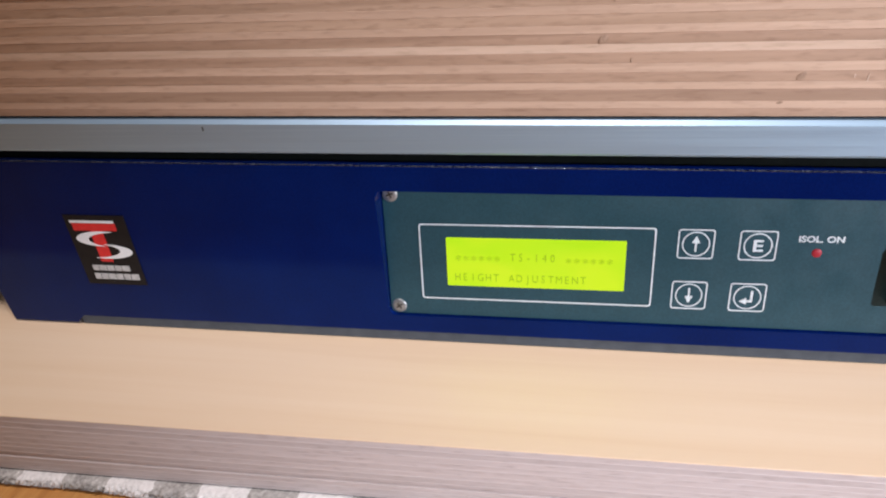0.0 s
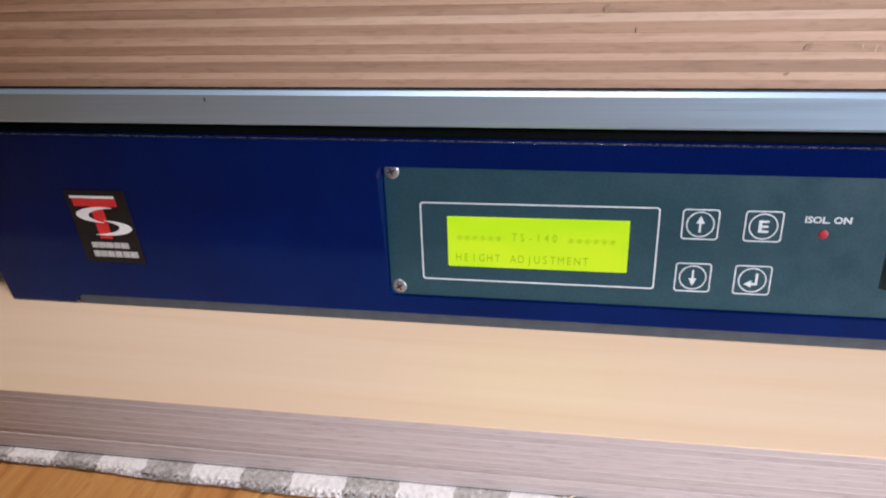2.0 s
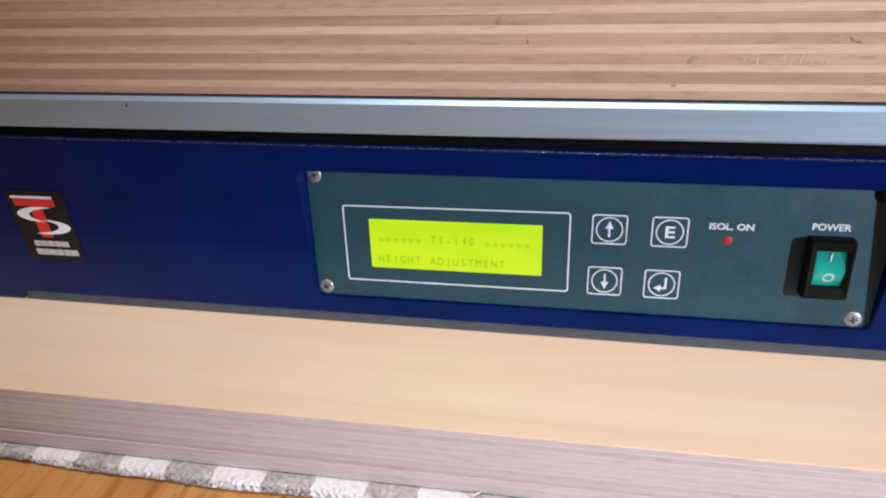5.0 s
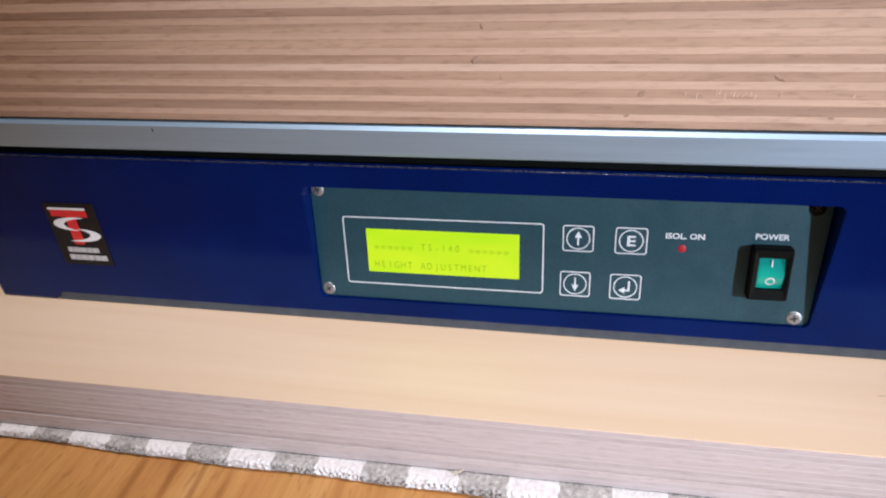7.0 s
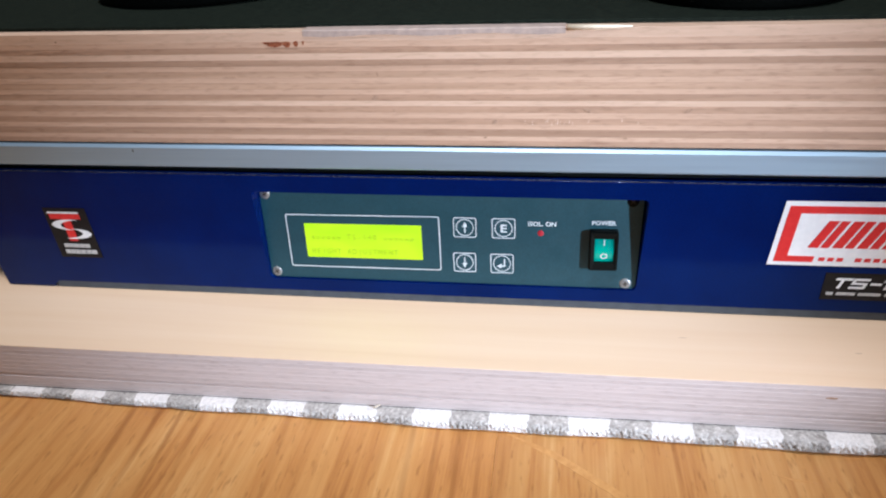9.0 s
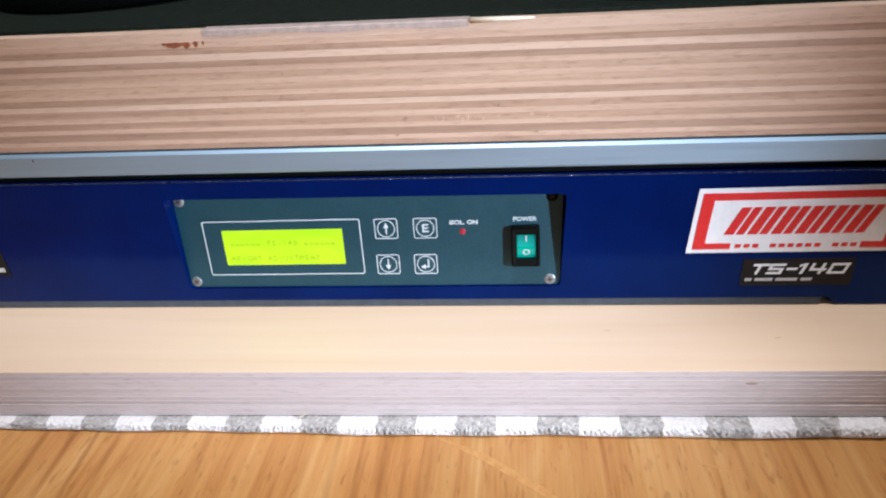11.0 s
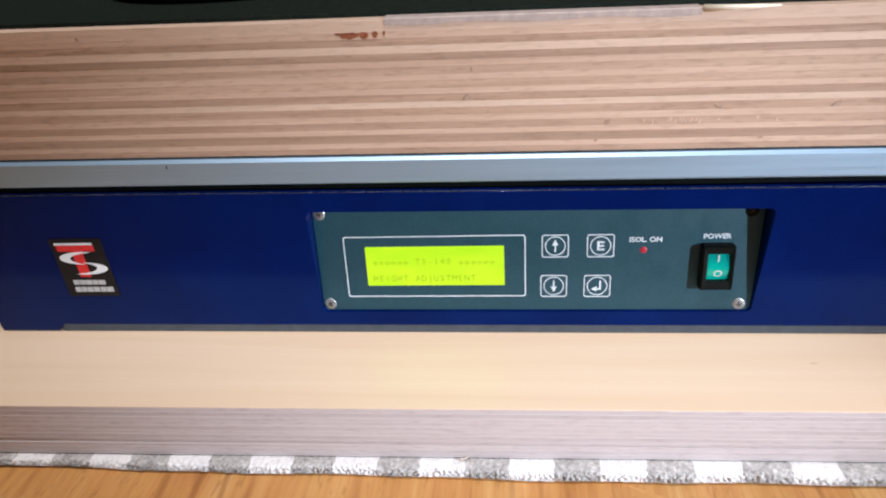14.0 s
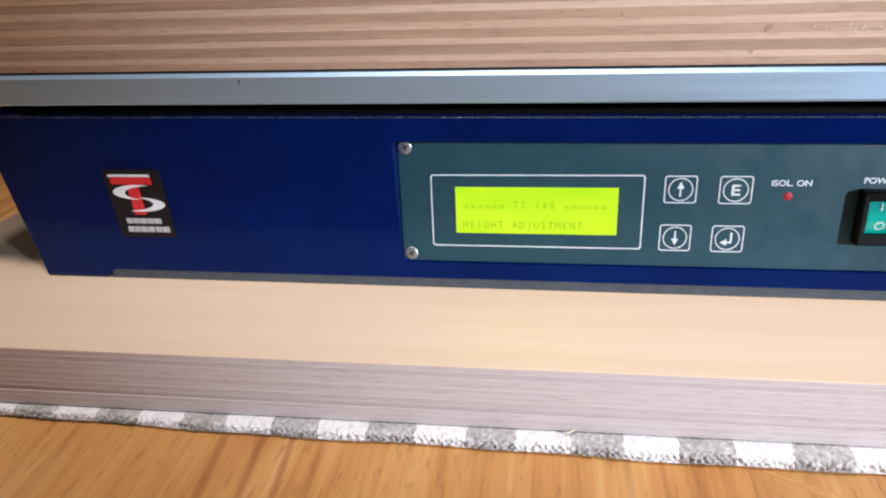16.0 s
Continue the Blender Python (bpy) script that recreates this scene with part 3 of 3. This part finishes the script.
def build_panel():
    panel = part("control_panel", moved(prism([(x - 0.0014 * (x > 0.3) * (pv(0.0922) - v) / pv(0.0922), v) for x, v in rounded(0.1633, 0.3482, pv(0.0439), pv(0.0922), 0.0024)], -0.0012, 0.0), TILTED), PANEL, platform, "slate grey control panel leaning back")
    for x, z, turn in ((0.1660, 0.0887, 20), (0.3432, 0.0872, 50), (0.1664, 0.0468, 35), (0.3422, 0.0465, 10)):
        bm = bmesh.new()
        prof = [(0.0027, 0.0), (0.0026, 0.0002), (0.0021, 0.0004), (0.0012, 0.0005), (0.0, 0.00054)]
        rings = [[bm.verts.new((r * math.cos(t * math.pi / 10), r * math.sin(t * math.pi / 10), w)) for t in range(20)] for r, w in prof[:-1]]
        tip = bm.verts.new((0, 0, prof[-1][1]))
        for a, b in zip(rings, rings[1:]):
            for t in range(20):
                bm.faces.new((a[t], a[(t + 1) % 20], b[(t + 1) % 20], b[t]))
        for t in range(20):
            bm.faces.new((rings[-1][t], rings[-1][(t + 1) % 20], tip))
        m = TILTED @ pose(x, pv(z), 0, 0, 0, turn)
        # the upper right screw is black to stand for the recess shadow on it
        dark = x > 0.343
        part("screw", moved(bm, m), BLACK if dark else CHROME, panel, "cross-head screw coloured dark for the recess shade" if dark else "steel cross-head screw", smooth=True)
        slot = bmesh.new()
        for a, b in ((0.0013, 0.00028), (0.00028, 0.0013)):
            add_prism(slot, [(-a, -b), (a, -b), (a, b), (-a, b)], 0.0003, 0.0006)
        part("screw_cross", moved(slot, m), DARK_SLOT, panel)
    bm = bmesh.new()
    add_ring(bm, rounded(0.1752, 0.2538, pv(0.0502), pv(0.0784), 0.0012), rounded(0.1757, 0.2533, pv(0.0502) + 0.0005, pv(0.0784) - 0.0005, 0.0008), 0.00002, 0.00012)
    part("printed_frame", moved(bm, TILTED), PRINT, panel, "thin white printed frame")

    def button(cx, cz, symbol):
        cv = pv(cz)
        bm = bmesh.new()
        w, h, s = 0.0056, 0.0051, 0.00042
        add_ring(bm, rounded(cx - w, cx + w, cv - h, cv + h, 0.0011), rounded(cx - w + s, cx + w - s, cv - h + s, cv + h - s, 0.0007), 0.00002, 0.00014)
        add_ring(bm, circle(cx, cv, 0.0043), circle(cx, cv, 0.0039), 0.00002, 0.00014)
        top = [(-0.0003, -0.0026), (0.0003, -0.0026), (0.0003, 0.0003), (0.0013, 0.0003), (0.0, 0.0029), (-0.0013, 0.0003), (-0.0003, 0.0003)]
        if symbol == "up":
            add_prism(bm, [(cx + u, cv + v) for u, v in top], 0.00002, 0.00014)
        elif symbol == "down":
            add_prism(bm, [(cx - u, cv - v) for u, v in top], 0.00002, 0.00014)
        elif symbol == "enter":
            add_prism(bm, [(cx + u, cv + v) for u, v in ((0.0009, 0.0024), (0.0009, -0.0010), (-0.0002, -0.0010), (-0.0002, -0.0001), (-0.0025, -0.0014), (-0.0002, -0.0026), (-0.0002, -0.0017), (0.0016, -0.0017), (0.0016, 0.0024))][::-1], 0.00002, 0.00014)
        else:
            glyph = letters("E", 0.0055, (cx - 0.0014, cv - 0.0019), bold=0.02, width=0.003)
            me = bpy.data.meshes.new("glyph")
            glyph.to_mesh(me)
            glyph.free()
            bm.from_mesh(me)
            bpy.data.meshes.remove(me)
        part("button", moved(bm, TILTED), PRINT, panel, "white outlined membrane button")

    button(0.2661, 0.0731, "up")
    button(0.2847, 0.0730, "letter")
    button(0.2656, 0.0550, "down")
    button(0.2838, 0.0549, "enter")
    bm = bmesh.new()
    bmesh.ops.create_uvsphere(bm, u_segments=16, v_segments=8, radius=0.0015, matrix=pose(0.3021, pv(0.0710), 0) @ Matrix.Diagonal((1, 1, 0.22, 1)))
    part("indicator_led", moved(bm, TILTED), RED_LED, panel, "small red indicator", smooth=True)
    part("lettering", moved(letters("ISOL. ON", 0.0029, (0.2963, pv(0.0746)), 0.0, 0.024, 0.0130), TILTED), PRINT, panel, "white printed words")
    part("lettering", moved(letters("POWER", 0.0029, (0.3256, pv(0.0756)), 0.0, 0.024, 0.0108), TILTED), PRINT, panel, "white printed word")

    display = part("display", moved(prism(rounded(0.1846, 0.2447, pv(0.0556), pv(0.0736), 0.0003, 2), -0.0002, 0.00015), TILTED), LCD, platform, "lit yellow-green character display")
    pitch = 0.00268
    part("display_text", moved(letters("****** TS-140 ******", 0.0040, (0.1874, pv(0.0655)), pitch=pitch), TILTED @ pose(0, 0, 0.00018)), LCD_INK, display, "dark display characters")
    part("display_text", moved(letters("HEIGHT ADJUSTMENT", 0.0040, (0.1870, pv(0.0577)), pitch=pitch), TILTED @ pose(0, 0, 0.00018)), LCD_INK, display, "dark display characters")

    bm = bmesh.new()
    u0, u1, v0, v1 = 0.3246, 0.3376, pv(0.0545), pv(0.0738)
    i0, i1, j0, j1 = 0.3271, 0.3356, pv(0.0587), pv(0.0701)
    outer = rounded(u0, u1, v0, v1, 0.0008, 2)
    crest = rounded(u0 + 0.0007, u1 - 0.0007, v0 + 0.0007, v1 - 0.0007, 0.0006, 2)
    inner = rounded(i0 - 0.0002, i1 + 0.0002, j0 - 0.0002, j1 + 0.0002, 0.0003, 2)
    loops = [[bm.verts.new((u, v, w)) for u, v in pts] for pts, w in ((outer, 0.0), (outer, 0.0036), (crest, 0.0045), (inner, 0.0040), (inner, -0.001))]
    for a, b in zip(loops, loops[1:]):
        for i in range(len(a)):
            bm.faces.new((a[i], a[(i + 1) % len(a)], b[(i + 1) % len(a)], b[i]))
    switch = part("power_switch", moved(bm, TILTED), BLACK, platform, "black rocker switch housing")
    bm = bmesh.new()
    n = 10
    rows = []
    for i in range(n + 1):
        s = i / n
        v = j0 + (j1 - j0) * s
        w = 0.0022 + 0.0020 * max(0.0, 1 - abs(2 * s - 0.9))
        rows.append([bm.verts.new(c) for c in ((i0, v, -0.0008), (i0, v, w - 0.0003), (i0 + 0.0004, v, w), (i1 - 0.0004, v, w), (i1, v, w - 0.0003), (i1, v, -0.0008))])
    for a, b in zip(rows, rows[1:]):
        for j in range(5):
            bm.faces.new((a[j], b[j], b[j + 1], a[j + 1]))
    bm.faces.new(rows[0])
    bm.faces.new(rows[-1][::-1])
    rocker = part("rocker", moved(bm, TILTED), GREEN, switch, "lit translucent green rocker")
    mid = (i0 + i1) / 2
    bm = bmesh.new()
    add_prism(bm, [(mid - 0.0002, j0 + 0.0082), (mid + 0.0002, j0 + 0.0082), (mid + 0.0002, j0 + 0.0108), (mid - 0.0002, j0 + 0.0108)], 0.0020, 0.0032)
    part("on_mark", moved(bm, TILTED), PRINT, switch)
    bm = bmesh.new()
    tip = pose(mid, j0 + 0.0031, 0.00352, 19.2)
    add_ring(bm, circle(0, 0, 0.0016, 20), circle(0, 0, 0.0012, 20), -0.0003, 0.0002)
    part("off_mark", moved(bm, TILTED @ tip), PRINT, switch)


build_panel()


def on_front(name, shapes, mat, parent, label, high=0.0002, low=0.0):
    bm = bmesh.new()
    for pts in shapes:
        add_prism(bm, pts, low, high)
    return part(name, moved(bm, FRONT), mat, parent, label)


def quad(x0, x1, z0, z1, lean=0.0):
    return [(x0, z0), (x1, z0), (x1 + lean, z1), (x0 + lean, z1)]


def build_badges():
    # square black badge with a red and white emblem
    badge = on_front("badge", [quad(0.0430, 0.0678, 0.0538, 0.0838)], BADGE_BLACK, platform, "black badge with red and white emblem", 0.0004)
    on_front("emblem_bar", [quad(0.0450, 0.0632, 0.0807, 0.0817)], STICKER_WHITE, badge, "white bar", 0.0006, 0.0004)
    on_front("emblem_top", [quad(0.0456, 0.0634, 0.0775, 0.0805)], STICKER_RED, badge, "red bar", 0.0006, 0.0004)
    on_front("emblem_stem", [quad(0.0522, 0.0572, 0.0642, 0.0775)], STICKER_RED, badge, "red stem", 0.0006, 0.0004)

    def crescent(cx, cz, rx, rz, a0, a1, thick):
        n = 18
        out, inn = [], []
        for i in range(n + 1):
            s = i / n
            a = radians(a0 + (a1 - a0) * s)
            k = 1 - thick * math.sin(math.pi * min(1, s * 1.02)) ** 0.8
            out.append((cx + rx * math.cos(a), cz + rz * math.sin(a)))
            inn.append((cx + rx * (0.15 + 0.85 * k) * math.cos(a), cz + rz * k * math.sin(a)))
        return out, inn

    for args in ((0.0566, 0.0741, 0.0112, 0.0032, 65, 268, 0.55), (0.0556, 0.0687, 0.0112, 0.0031, -115, 88, 0.55)):
        out, inn = crescent(*args)
        bm = bmesh.new()
        for i in range(len(out) - 1):
            add_prism(bm, [out[i], out[i + 1], inn[i + 1], inn[i]], 0.0006, 0.0008)
        part("emblem_swoosh", moved(bm, FRONT), STICKER_WHITE, badge, "white swoosh")
    for z0, z1, cells in ((0.0601, 0.0624, ((0.0474, 0.0025), (0.0503, 0.0028), (0.0535, 0.0028), (0.0568, 0.0026), (0.0598, 0.0031))),
                          (0.0562, 0.0587, ((0.0470, 0.0025), (0.0499, 0.0026), (0.0529, 0.0028), (0.0561, 0.0028), (0.0595, 0.0026), (0.0625, 0.0032)))):
        for x, w in cells:
            on_front("emblem_line", [quad(x, x + w, z0, z1)], STICKER_GREY, badge, "pale bar", 0.0006, 0.0004)
    badge.location.z -= 0.001
    # white company sticker with a red frame
    lean = 0.0025
    sticker = on_front("company_sticker", [quad(0.4018, 0.4890, 0.0608, 0.0922, lean)], STICKER_WHITE, platform, "white sticker with a red frame and red bars", 0.0003)

    def sl(x, z):
        return x + lean * (z - 0.0608) / 0.0314

    def band(x0, x1, z0, z1):
        return [(sl(x0, z0), z0), (sl(x1, z0), z0), (sl(x1, z1), z1), (sl(x0, z1), z1)]

    on_front("red_frame", [band(0.4040, 0.4090, 0.0627, 0.0900), band(0.4090, 0.4820, 0.0866, 0.0900), band(0.4820, 0.4868, 0.0627, 0.0900), band(0.4090, 0.4200, 0.0627, 0.0656), band(0.4735, 0.4820, 0.0627, 0.0656)], STICKER_RED, sticker, "red frame", 0.0005, 0.0003)
    bars = []
    for i in range(6):
        x = 0.4168 + 0.0097 * i
        bars += [quad(x, x + 0.0040, 0.0700, 0.0831, 0.0060), quad(x + 0.0050, x + 0.0083, 0.0700, 0.0831, 0.0060)]
    for pts in bars:
        on_front("red_bar", [pts], STICKER_RED, sticker, "slanted red bar", 0.0005, 0.0003)
    for i in range(14):
        if i not in (3, 10):
            on_front("small_line", [quad(0.4222 + i * 0.00365, 0.4246 + i * 0.00365, 0.0633, 0.0651, 0.0003)], STICKER_RED, sticker, "small red bar", 0.0005, 0.0003)
    model = on_front("model_label", [quad(0.4272, 0.4742, 0.0432, 0.0572)], BADGE_BLACK, platform, "black label with white model lettering", 0.0003)
    lean_by = 0.36
    glyphs = {
        "T": (0.0, [((0.0, 0.0043), (0.0068, 0.0043), (0.0068, 0.0054), (0.0, 0.0054)), ((0.0024, 0.0), (0.0036, 0.0), (0.0036, 0.0043), (0.0024, 0.0043))]),
        "S": (0.0072, [((0.0, 0.0), (0.0064, 0.0), (0.0064, 0.0011), (0.0, 0.0011)), ((0.0052, 0.0011), (0.0064, 0.0011), (0.0064, 0.0022), (0.0052, 0.0022)),
                       ((0.0, 0.0022), (0.0064, 0.0022), (0.0064, 0.0032), (0.0, 0.0032)), ((0.0, 0.0032), (0.0012, 0.0032), (0.0012, 0.0043), (0.0, 0.0043)), ((0.0, 0.0043), (0.0064, 0.0043), (0.0064, 0.0054), (0.0, 0.0054))]),
        "-": (0.0150, [((0.0, 0.0021), (0.0044, 0.0021), (0.0044, 0.0032), (0.0, 0.0032))]),
        "1": (0.0202, [((0.0012, 0.0), (0.0025, 0.0), (0.0025, 0.0054), (0.0012, 0.0054)), ((-0.0006, 0.0037), (0.0012, 0.0043), (0.0012, 0.0054), (-0.0006, 0.0047))]),
        "4": (0.0246, [((0.0, 0.0017), (0.0070, 0.0017), (0.0070, 0.0028), (0.0, 0.0028)), ((0.0, 0.0028), (0.0012, 0.0028), (0.0012, 0.0054), (0.0, 0.0054)), ((0.0044, 0.0), (0.0056, 0.0), (0.0056, 0.0017), (0.0044, 0.0017)), ((0.0044, 0.0028), (0.0056, 0.0028), (0.0056, 0.0054), (0.0044, 0.0054))]),
        "0": (0.0327, [((0.0, 0.0), (0.0075, 0.0), (0.0075, 0.0011), (0.0, 0.0011)), ((0.0, 0.0043), (0.0075, 0.0043), (0.0075, 0.0054), (0.0, 0.0054)), ((0.0, 0.0011), (0.0012, 0.0011), (0.0012, 0.0043), (0.0, 0.0043)), ((0.0063, 0.0011), (0.0075, 0.0011), (0.0075, 0.0043), (0.0063, 0.0043))]),
    }
    for start, strokes in glyphs.values():
        on_front("letter", [[(0.4302 + start + x + lean_by * z, 0.0493 + z) for x, z in pts] for pts in strokes], STICKER_WHITE, model, "white slanted character", 0.0005, 0.0003)
    for a, b in ((0, 0.0028), (0.0042, 0.0118), (0.0132, 0.0222), (0.0238, 0.0284)):
        on_front("small_line", [quad(0.4290 + a, 0.4290 + b, 0.0458, 0.0472, 0.0003)], STICKER_GREY, model, "small grey bar", 0.0005, 0.0003)


build_badges()


# ---- plywood slab on the platform ----
def build_slab():
    slab = thing("plywood_slab", "thick striped plywood slab resting on the aluminium plate", "board", (0.25, 0.2, 0.1199))
    rng = random.Random(23)
    steps = [0.88, 0.8, 1.22, 0.83, 1.01, 0.98, 1.1, 0.89, 1.05, 0.85, 1.06, 0.87, 1.04, 0.94, 0.93, 1.09, 0.91, 0.99, 1.54]
    tones = "DPDPDPDWDPMPMPDWDPW"
    acc = [0.0]
    for s in steps:
        acc.append(acc[-1] + s / sum(steps))
    pad = 0.0009

    def level(k):
        return lambda x: plate_high(x) + pad + (slab_high(x) - plate_high(x) - pad) * k

    # dark sheet standing in for the shade in the gap below the slab
    part("felt_backing", layered(-0.048, 0.548, lambda x: SLAB_FRONT + 0.0012, 0.5, plate_high, level(0), 0), GAP_DARK, slab, "thin dark sheet for the shaded gap")
    for i, (a, b) in enumerate(zip(acc, acc[1:])):
        mat = {"D": PLY_DEEP, "M": PLY_MID, "P": PLY_PALE, "W": PLY_WHITE}[tones[i]]
        part("ply", layered(-0.05, 0.55, lambda x: SLAB_FRONT, 0.5, level(a), level(b), rng.uniform(-0.00008, 0.00008)), mat, slab)
    for x, z, rx, rz, tilt in ((0.233, 0.1408, 0.0017, 0.0011, 40), (0.2405, 0.1352, 0.0003, 0.0009, 0), (0.2352, 0.1508, 0.0004, 0.0010, 10), 
                               (0.283, 0.1300, 0.0015, 0.0010, 35), (0.3205, 0.1343, 0.0020, 0.0008, -25), (0.359, 0.1338, 0.0020, 0.0008, 30), (0.279, 0.1232, 0.0010, 0.0005, 15), (0.092, 0.1678, 0.0006, 0.0005, 0), (0.0336, 0.1228, 0.0014, 0.0009, 10), (0.336, 0.1225, 0.001, 0.0005, 0)):
        bm = bmesh.new()
        bmesh.ops.create_icosphere(bm, subdivisions=2, radius=1, matrix=pose(x, SLAB_FRONT - 0.0001, z, 0, -tilt, 0) @ Matrix.Diagonal((rx * 0.9, 0.00016, rz * 0.8, 1)))
        part("knot", bm, RUST if x < 0.05 else KNOT, slab, "small brown knot")
    # pale scuff strokes across one dark ply
    rng = random.Random(4)
    for _ in range(20):
        x = rng.choice((rng.gauss(0.308, 0.004), rng.uniform(0.288, 0.343)))
        z, h, w = 0.1297 + rng.uniform(-0.0008, 0.0008), rng.uniform(0.0003, 0.0010), rng.uniform(0.00006, 0.00013)
        part("scuff", moved(prism([(x - w, z - h), (x + w, z - h), (x + w + 0.0001, z + h), (x + 0.0001, z + h)], 0.0, 0.00012), FRONT @ pose(0, 0, -SLAB_FRONT)), SCUFF, slab)
    rng = random.Random(8)
    for x, w, h in ((0.1880, 0.0030, 0.0010), (0.1900, 0.0066, 0.0025), (0.1968, 0.0032, 0.0028), (0.2014, 0.0019, 0.0024), (0.2052, 0.0007, 0.0018)):
        n = 9
        low = [(x + w * k / n, 0.1652 - 0.9 * h + 0.35 * h * abs(2 * k / n - 1) ** 2 + rng.uniform(-0.0002, 0.0002)) for k in range(n + 1)]
        high = [(x + w * k / n, 0.1652 - 0.15 * h * abs(2 * k / n - 1) + rng.uniform(-0.0002, 0.0001)) for k in range(n + 1)]
        part("rust_stain", moved(prism(low + high[::-1], 0.0, 0.0003), FRONT @ pose(0, 0, -SLAB_FRONT)), RUST, slab, "rusty red stain")
    return slab


build_slab()


def build_slab_top():
    # strip of tape folded over the slab's front edge, and a pale bead painting the highlight at its end
    tape = thing("adhesive_tape", "strip of grey tape over the edge of the slab", "tape", (0.26, SLAB_FRONT, 0.1688))
    bm = bmesh.new()
    rows = []
    for i in range(13):
        x = 0.2060 + 0.105 * i / 12
        t = slab_high(x)
        low = t - 0.0019 - 0.0004 * math.sin(i * 1.3)
        f = SLAB_FRONT - 0.0003
        rows.append([bm.verts.new((x, y, z)) for y, z in ((f, low), (f, t + 0.0001), (f + 0.0005, t + 0.0005), (SLAB_FRONT + 0.006, t + 0.0005), (SLAB_FRONT + 0.006, t + 0.0001), (f + 0.0003, t), (f + 0.0003, low))])
    for a, b in zip(rows, rows[1:]):
        for j in range(7):
            bm.faces.new((a[j], b[j], b[(j + 1) % 7], a[(j + 1) % 7]))
    bm.faces.new(rows[0])
    bm.faces.new(rows[-1][::-1])
    bmesh.ops.recalc_face_normals(bm, faces=bm.faces[:])
    part("film", bm, TAPE, tape)
    bead = thing("edge_highlight", "pale bead painting a bright highlight along the slab edge", "glue", (0.322, SLAB_FRONT, slab_high(0.322)))
    bm = bmesh.new()
    bmesh.ops.create_cone(bm, cap_ends=True, segments=10, radius1=0.0012, radius2=0.0004, depth=0.024, matrix=pose(0.3235, SLAB_FRONT + 0.0003, slab_high(0.3235) + 0.0001, 0, 90.8, 0))
    part("bead", bm, HIGHLIGHT, bead, smooth=True)
    mat = thing("rubber_mat", "dark green-black rubber mat lying on the plywood slab", "mat", (0.25, 0.2, slab_high(0.25)))
    part("sheet", layered(-0.045, 0.545, lambda x: SLAB_FRONT + 0.0065 + 0.0006 * math.sin(30 * x), 0.495, slab_high, lambda x: slab_high(x) + 0.0016, 0), MAT, mat)
    for x, y, r in ((0.118, 0.098, 0.062), (0.384, 0.052, 0.043)):
        z = slab_high(x) + 0.0014
        foot = thing("instrument_foot", "round glossy black instrument foot on the mat", "foot", (x, y, z), group="instrument feet")
        bm = bmesh.new()
        prof = [(0.0, 0.0), (0.92, 0.0), (0.98, 0.002), (1.0, 0.006), (0.99, 0.022), (0.95, 0.030), (0.86, 0.034), (0.0, 0.036)]
        rings = []
        for k, h in prof[1:-1]:
            rings.append([bm.verts.new((x + r * k * math.cos(t * math.pi / 32), y + r * k * math.sin(t * math.pi / 32), z + h)) for t in range(64)])
        for a, b in zip(rings, rings[1:]):
            for t in range(64):
                bm.faces.new((a[t], a[(t + 1) % 64], b[(t + 1) % 64], b[t]))
        bm.faces.new(rings[0][::-1])
        bm.faces.new(rings[-1])
        part("body", bm, BLACK, foot, smooth=True)


build_slab_top()


# ---- floor boards ----
def build_planks():
    w, ln = 0.29, 1.2
    def board_mesh(length, wood):
        return mesh_of("floor_board", box(0.00003, w - 0.00003, 0.00003, length - 0.00003, -0.008, 0.0, 0.0001, 1), wood)

    figured, quiet = board_mesh(ln, OAK), board_mesh(ln, OAK_PLAIN)
    for i in range(-4, 6):
        for k in range(3):
            y = -2.1 + 0.37 * (i % 3) + ln * k
            me = quiet if i >= 0 else figured
            if y + ln > 1.4:
                me = board_mesh(1.399 - y, OAK_PLAIN if i >= 0 else OAK)
            ob = new("floor_board", me)
            ob.location = (0.2855 + w * i, y, 0)
            ob.parent = floor
    # pale rays across the grain of one board
    for pts in (((0.288, -0.053), (0.312, -0.065), (0.337, -0.082), (0.362, -0.103)), ((0.399, -0.0655), (0.407, -0.0672), (0.416, -0.068))):
        bm = bmesh.new()
        wide = 0.0022 if len(pts) > 3 else 0.0007
        out = [(x, y + wide) for x, y in pts[1:-1]] + [pts[-1]]
        back = [(x, y - wide) for x, y in pts[1:-1]][::-1]
        add_prism(bm, [pts[0]] + back[::-1] + [pts[-1]] + out[:-1][::-1], -0.0005, 0.00006)
        bmesh.ops.recalc_face_normals(bm, faces=bm.faces[:])
        part("wood_ray", bm, RAY, floor, "pale ray in the oak")


build_planks()
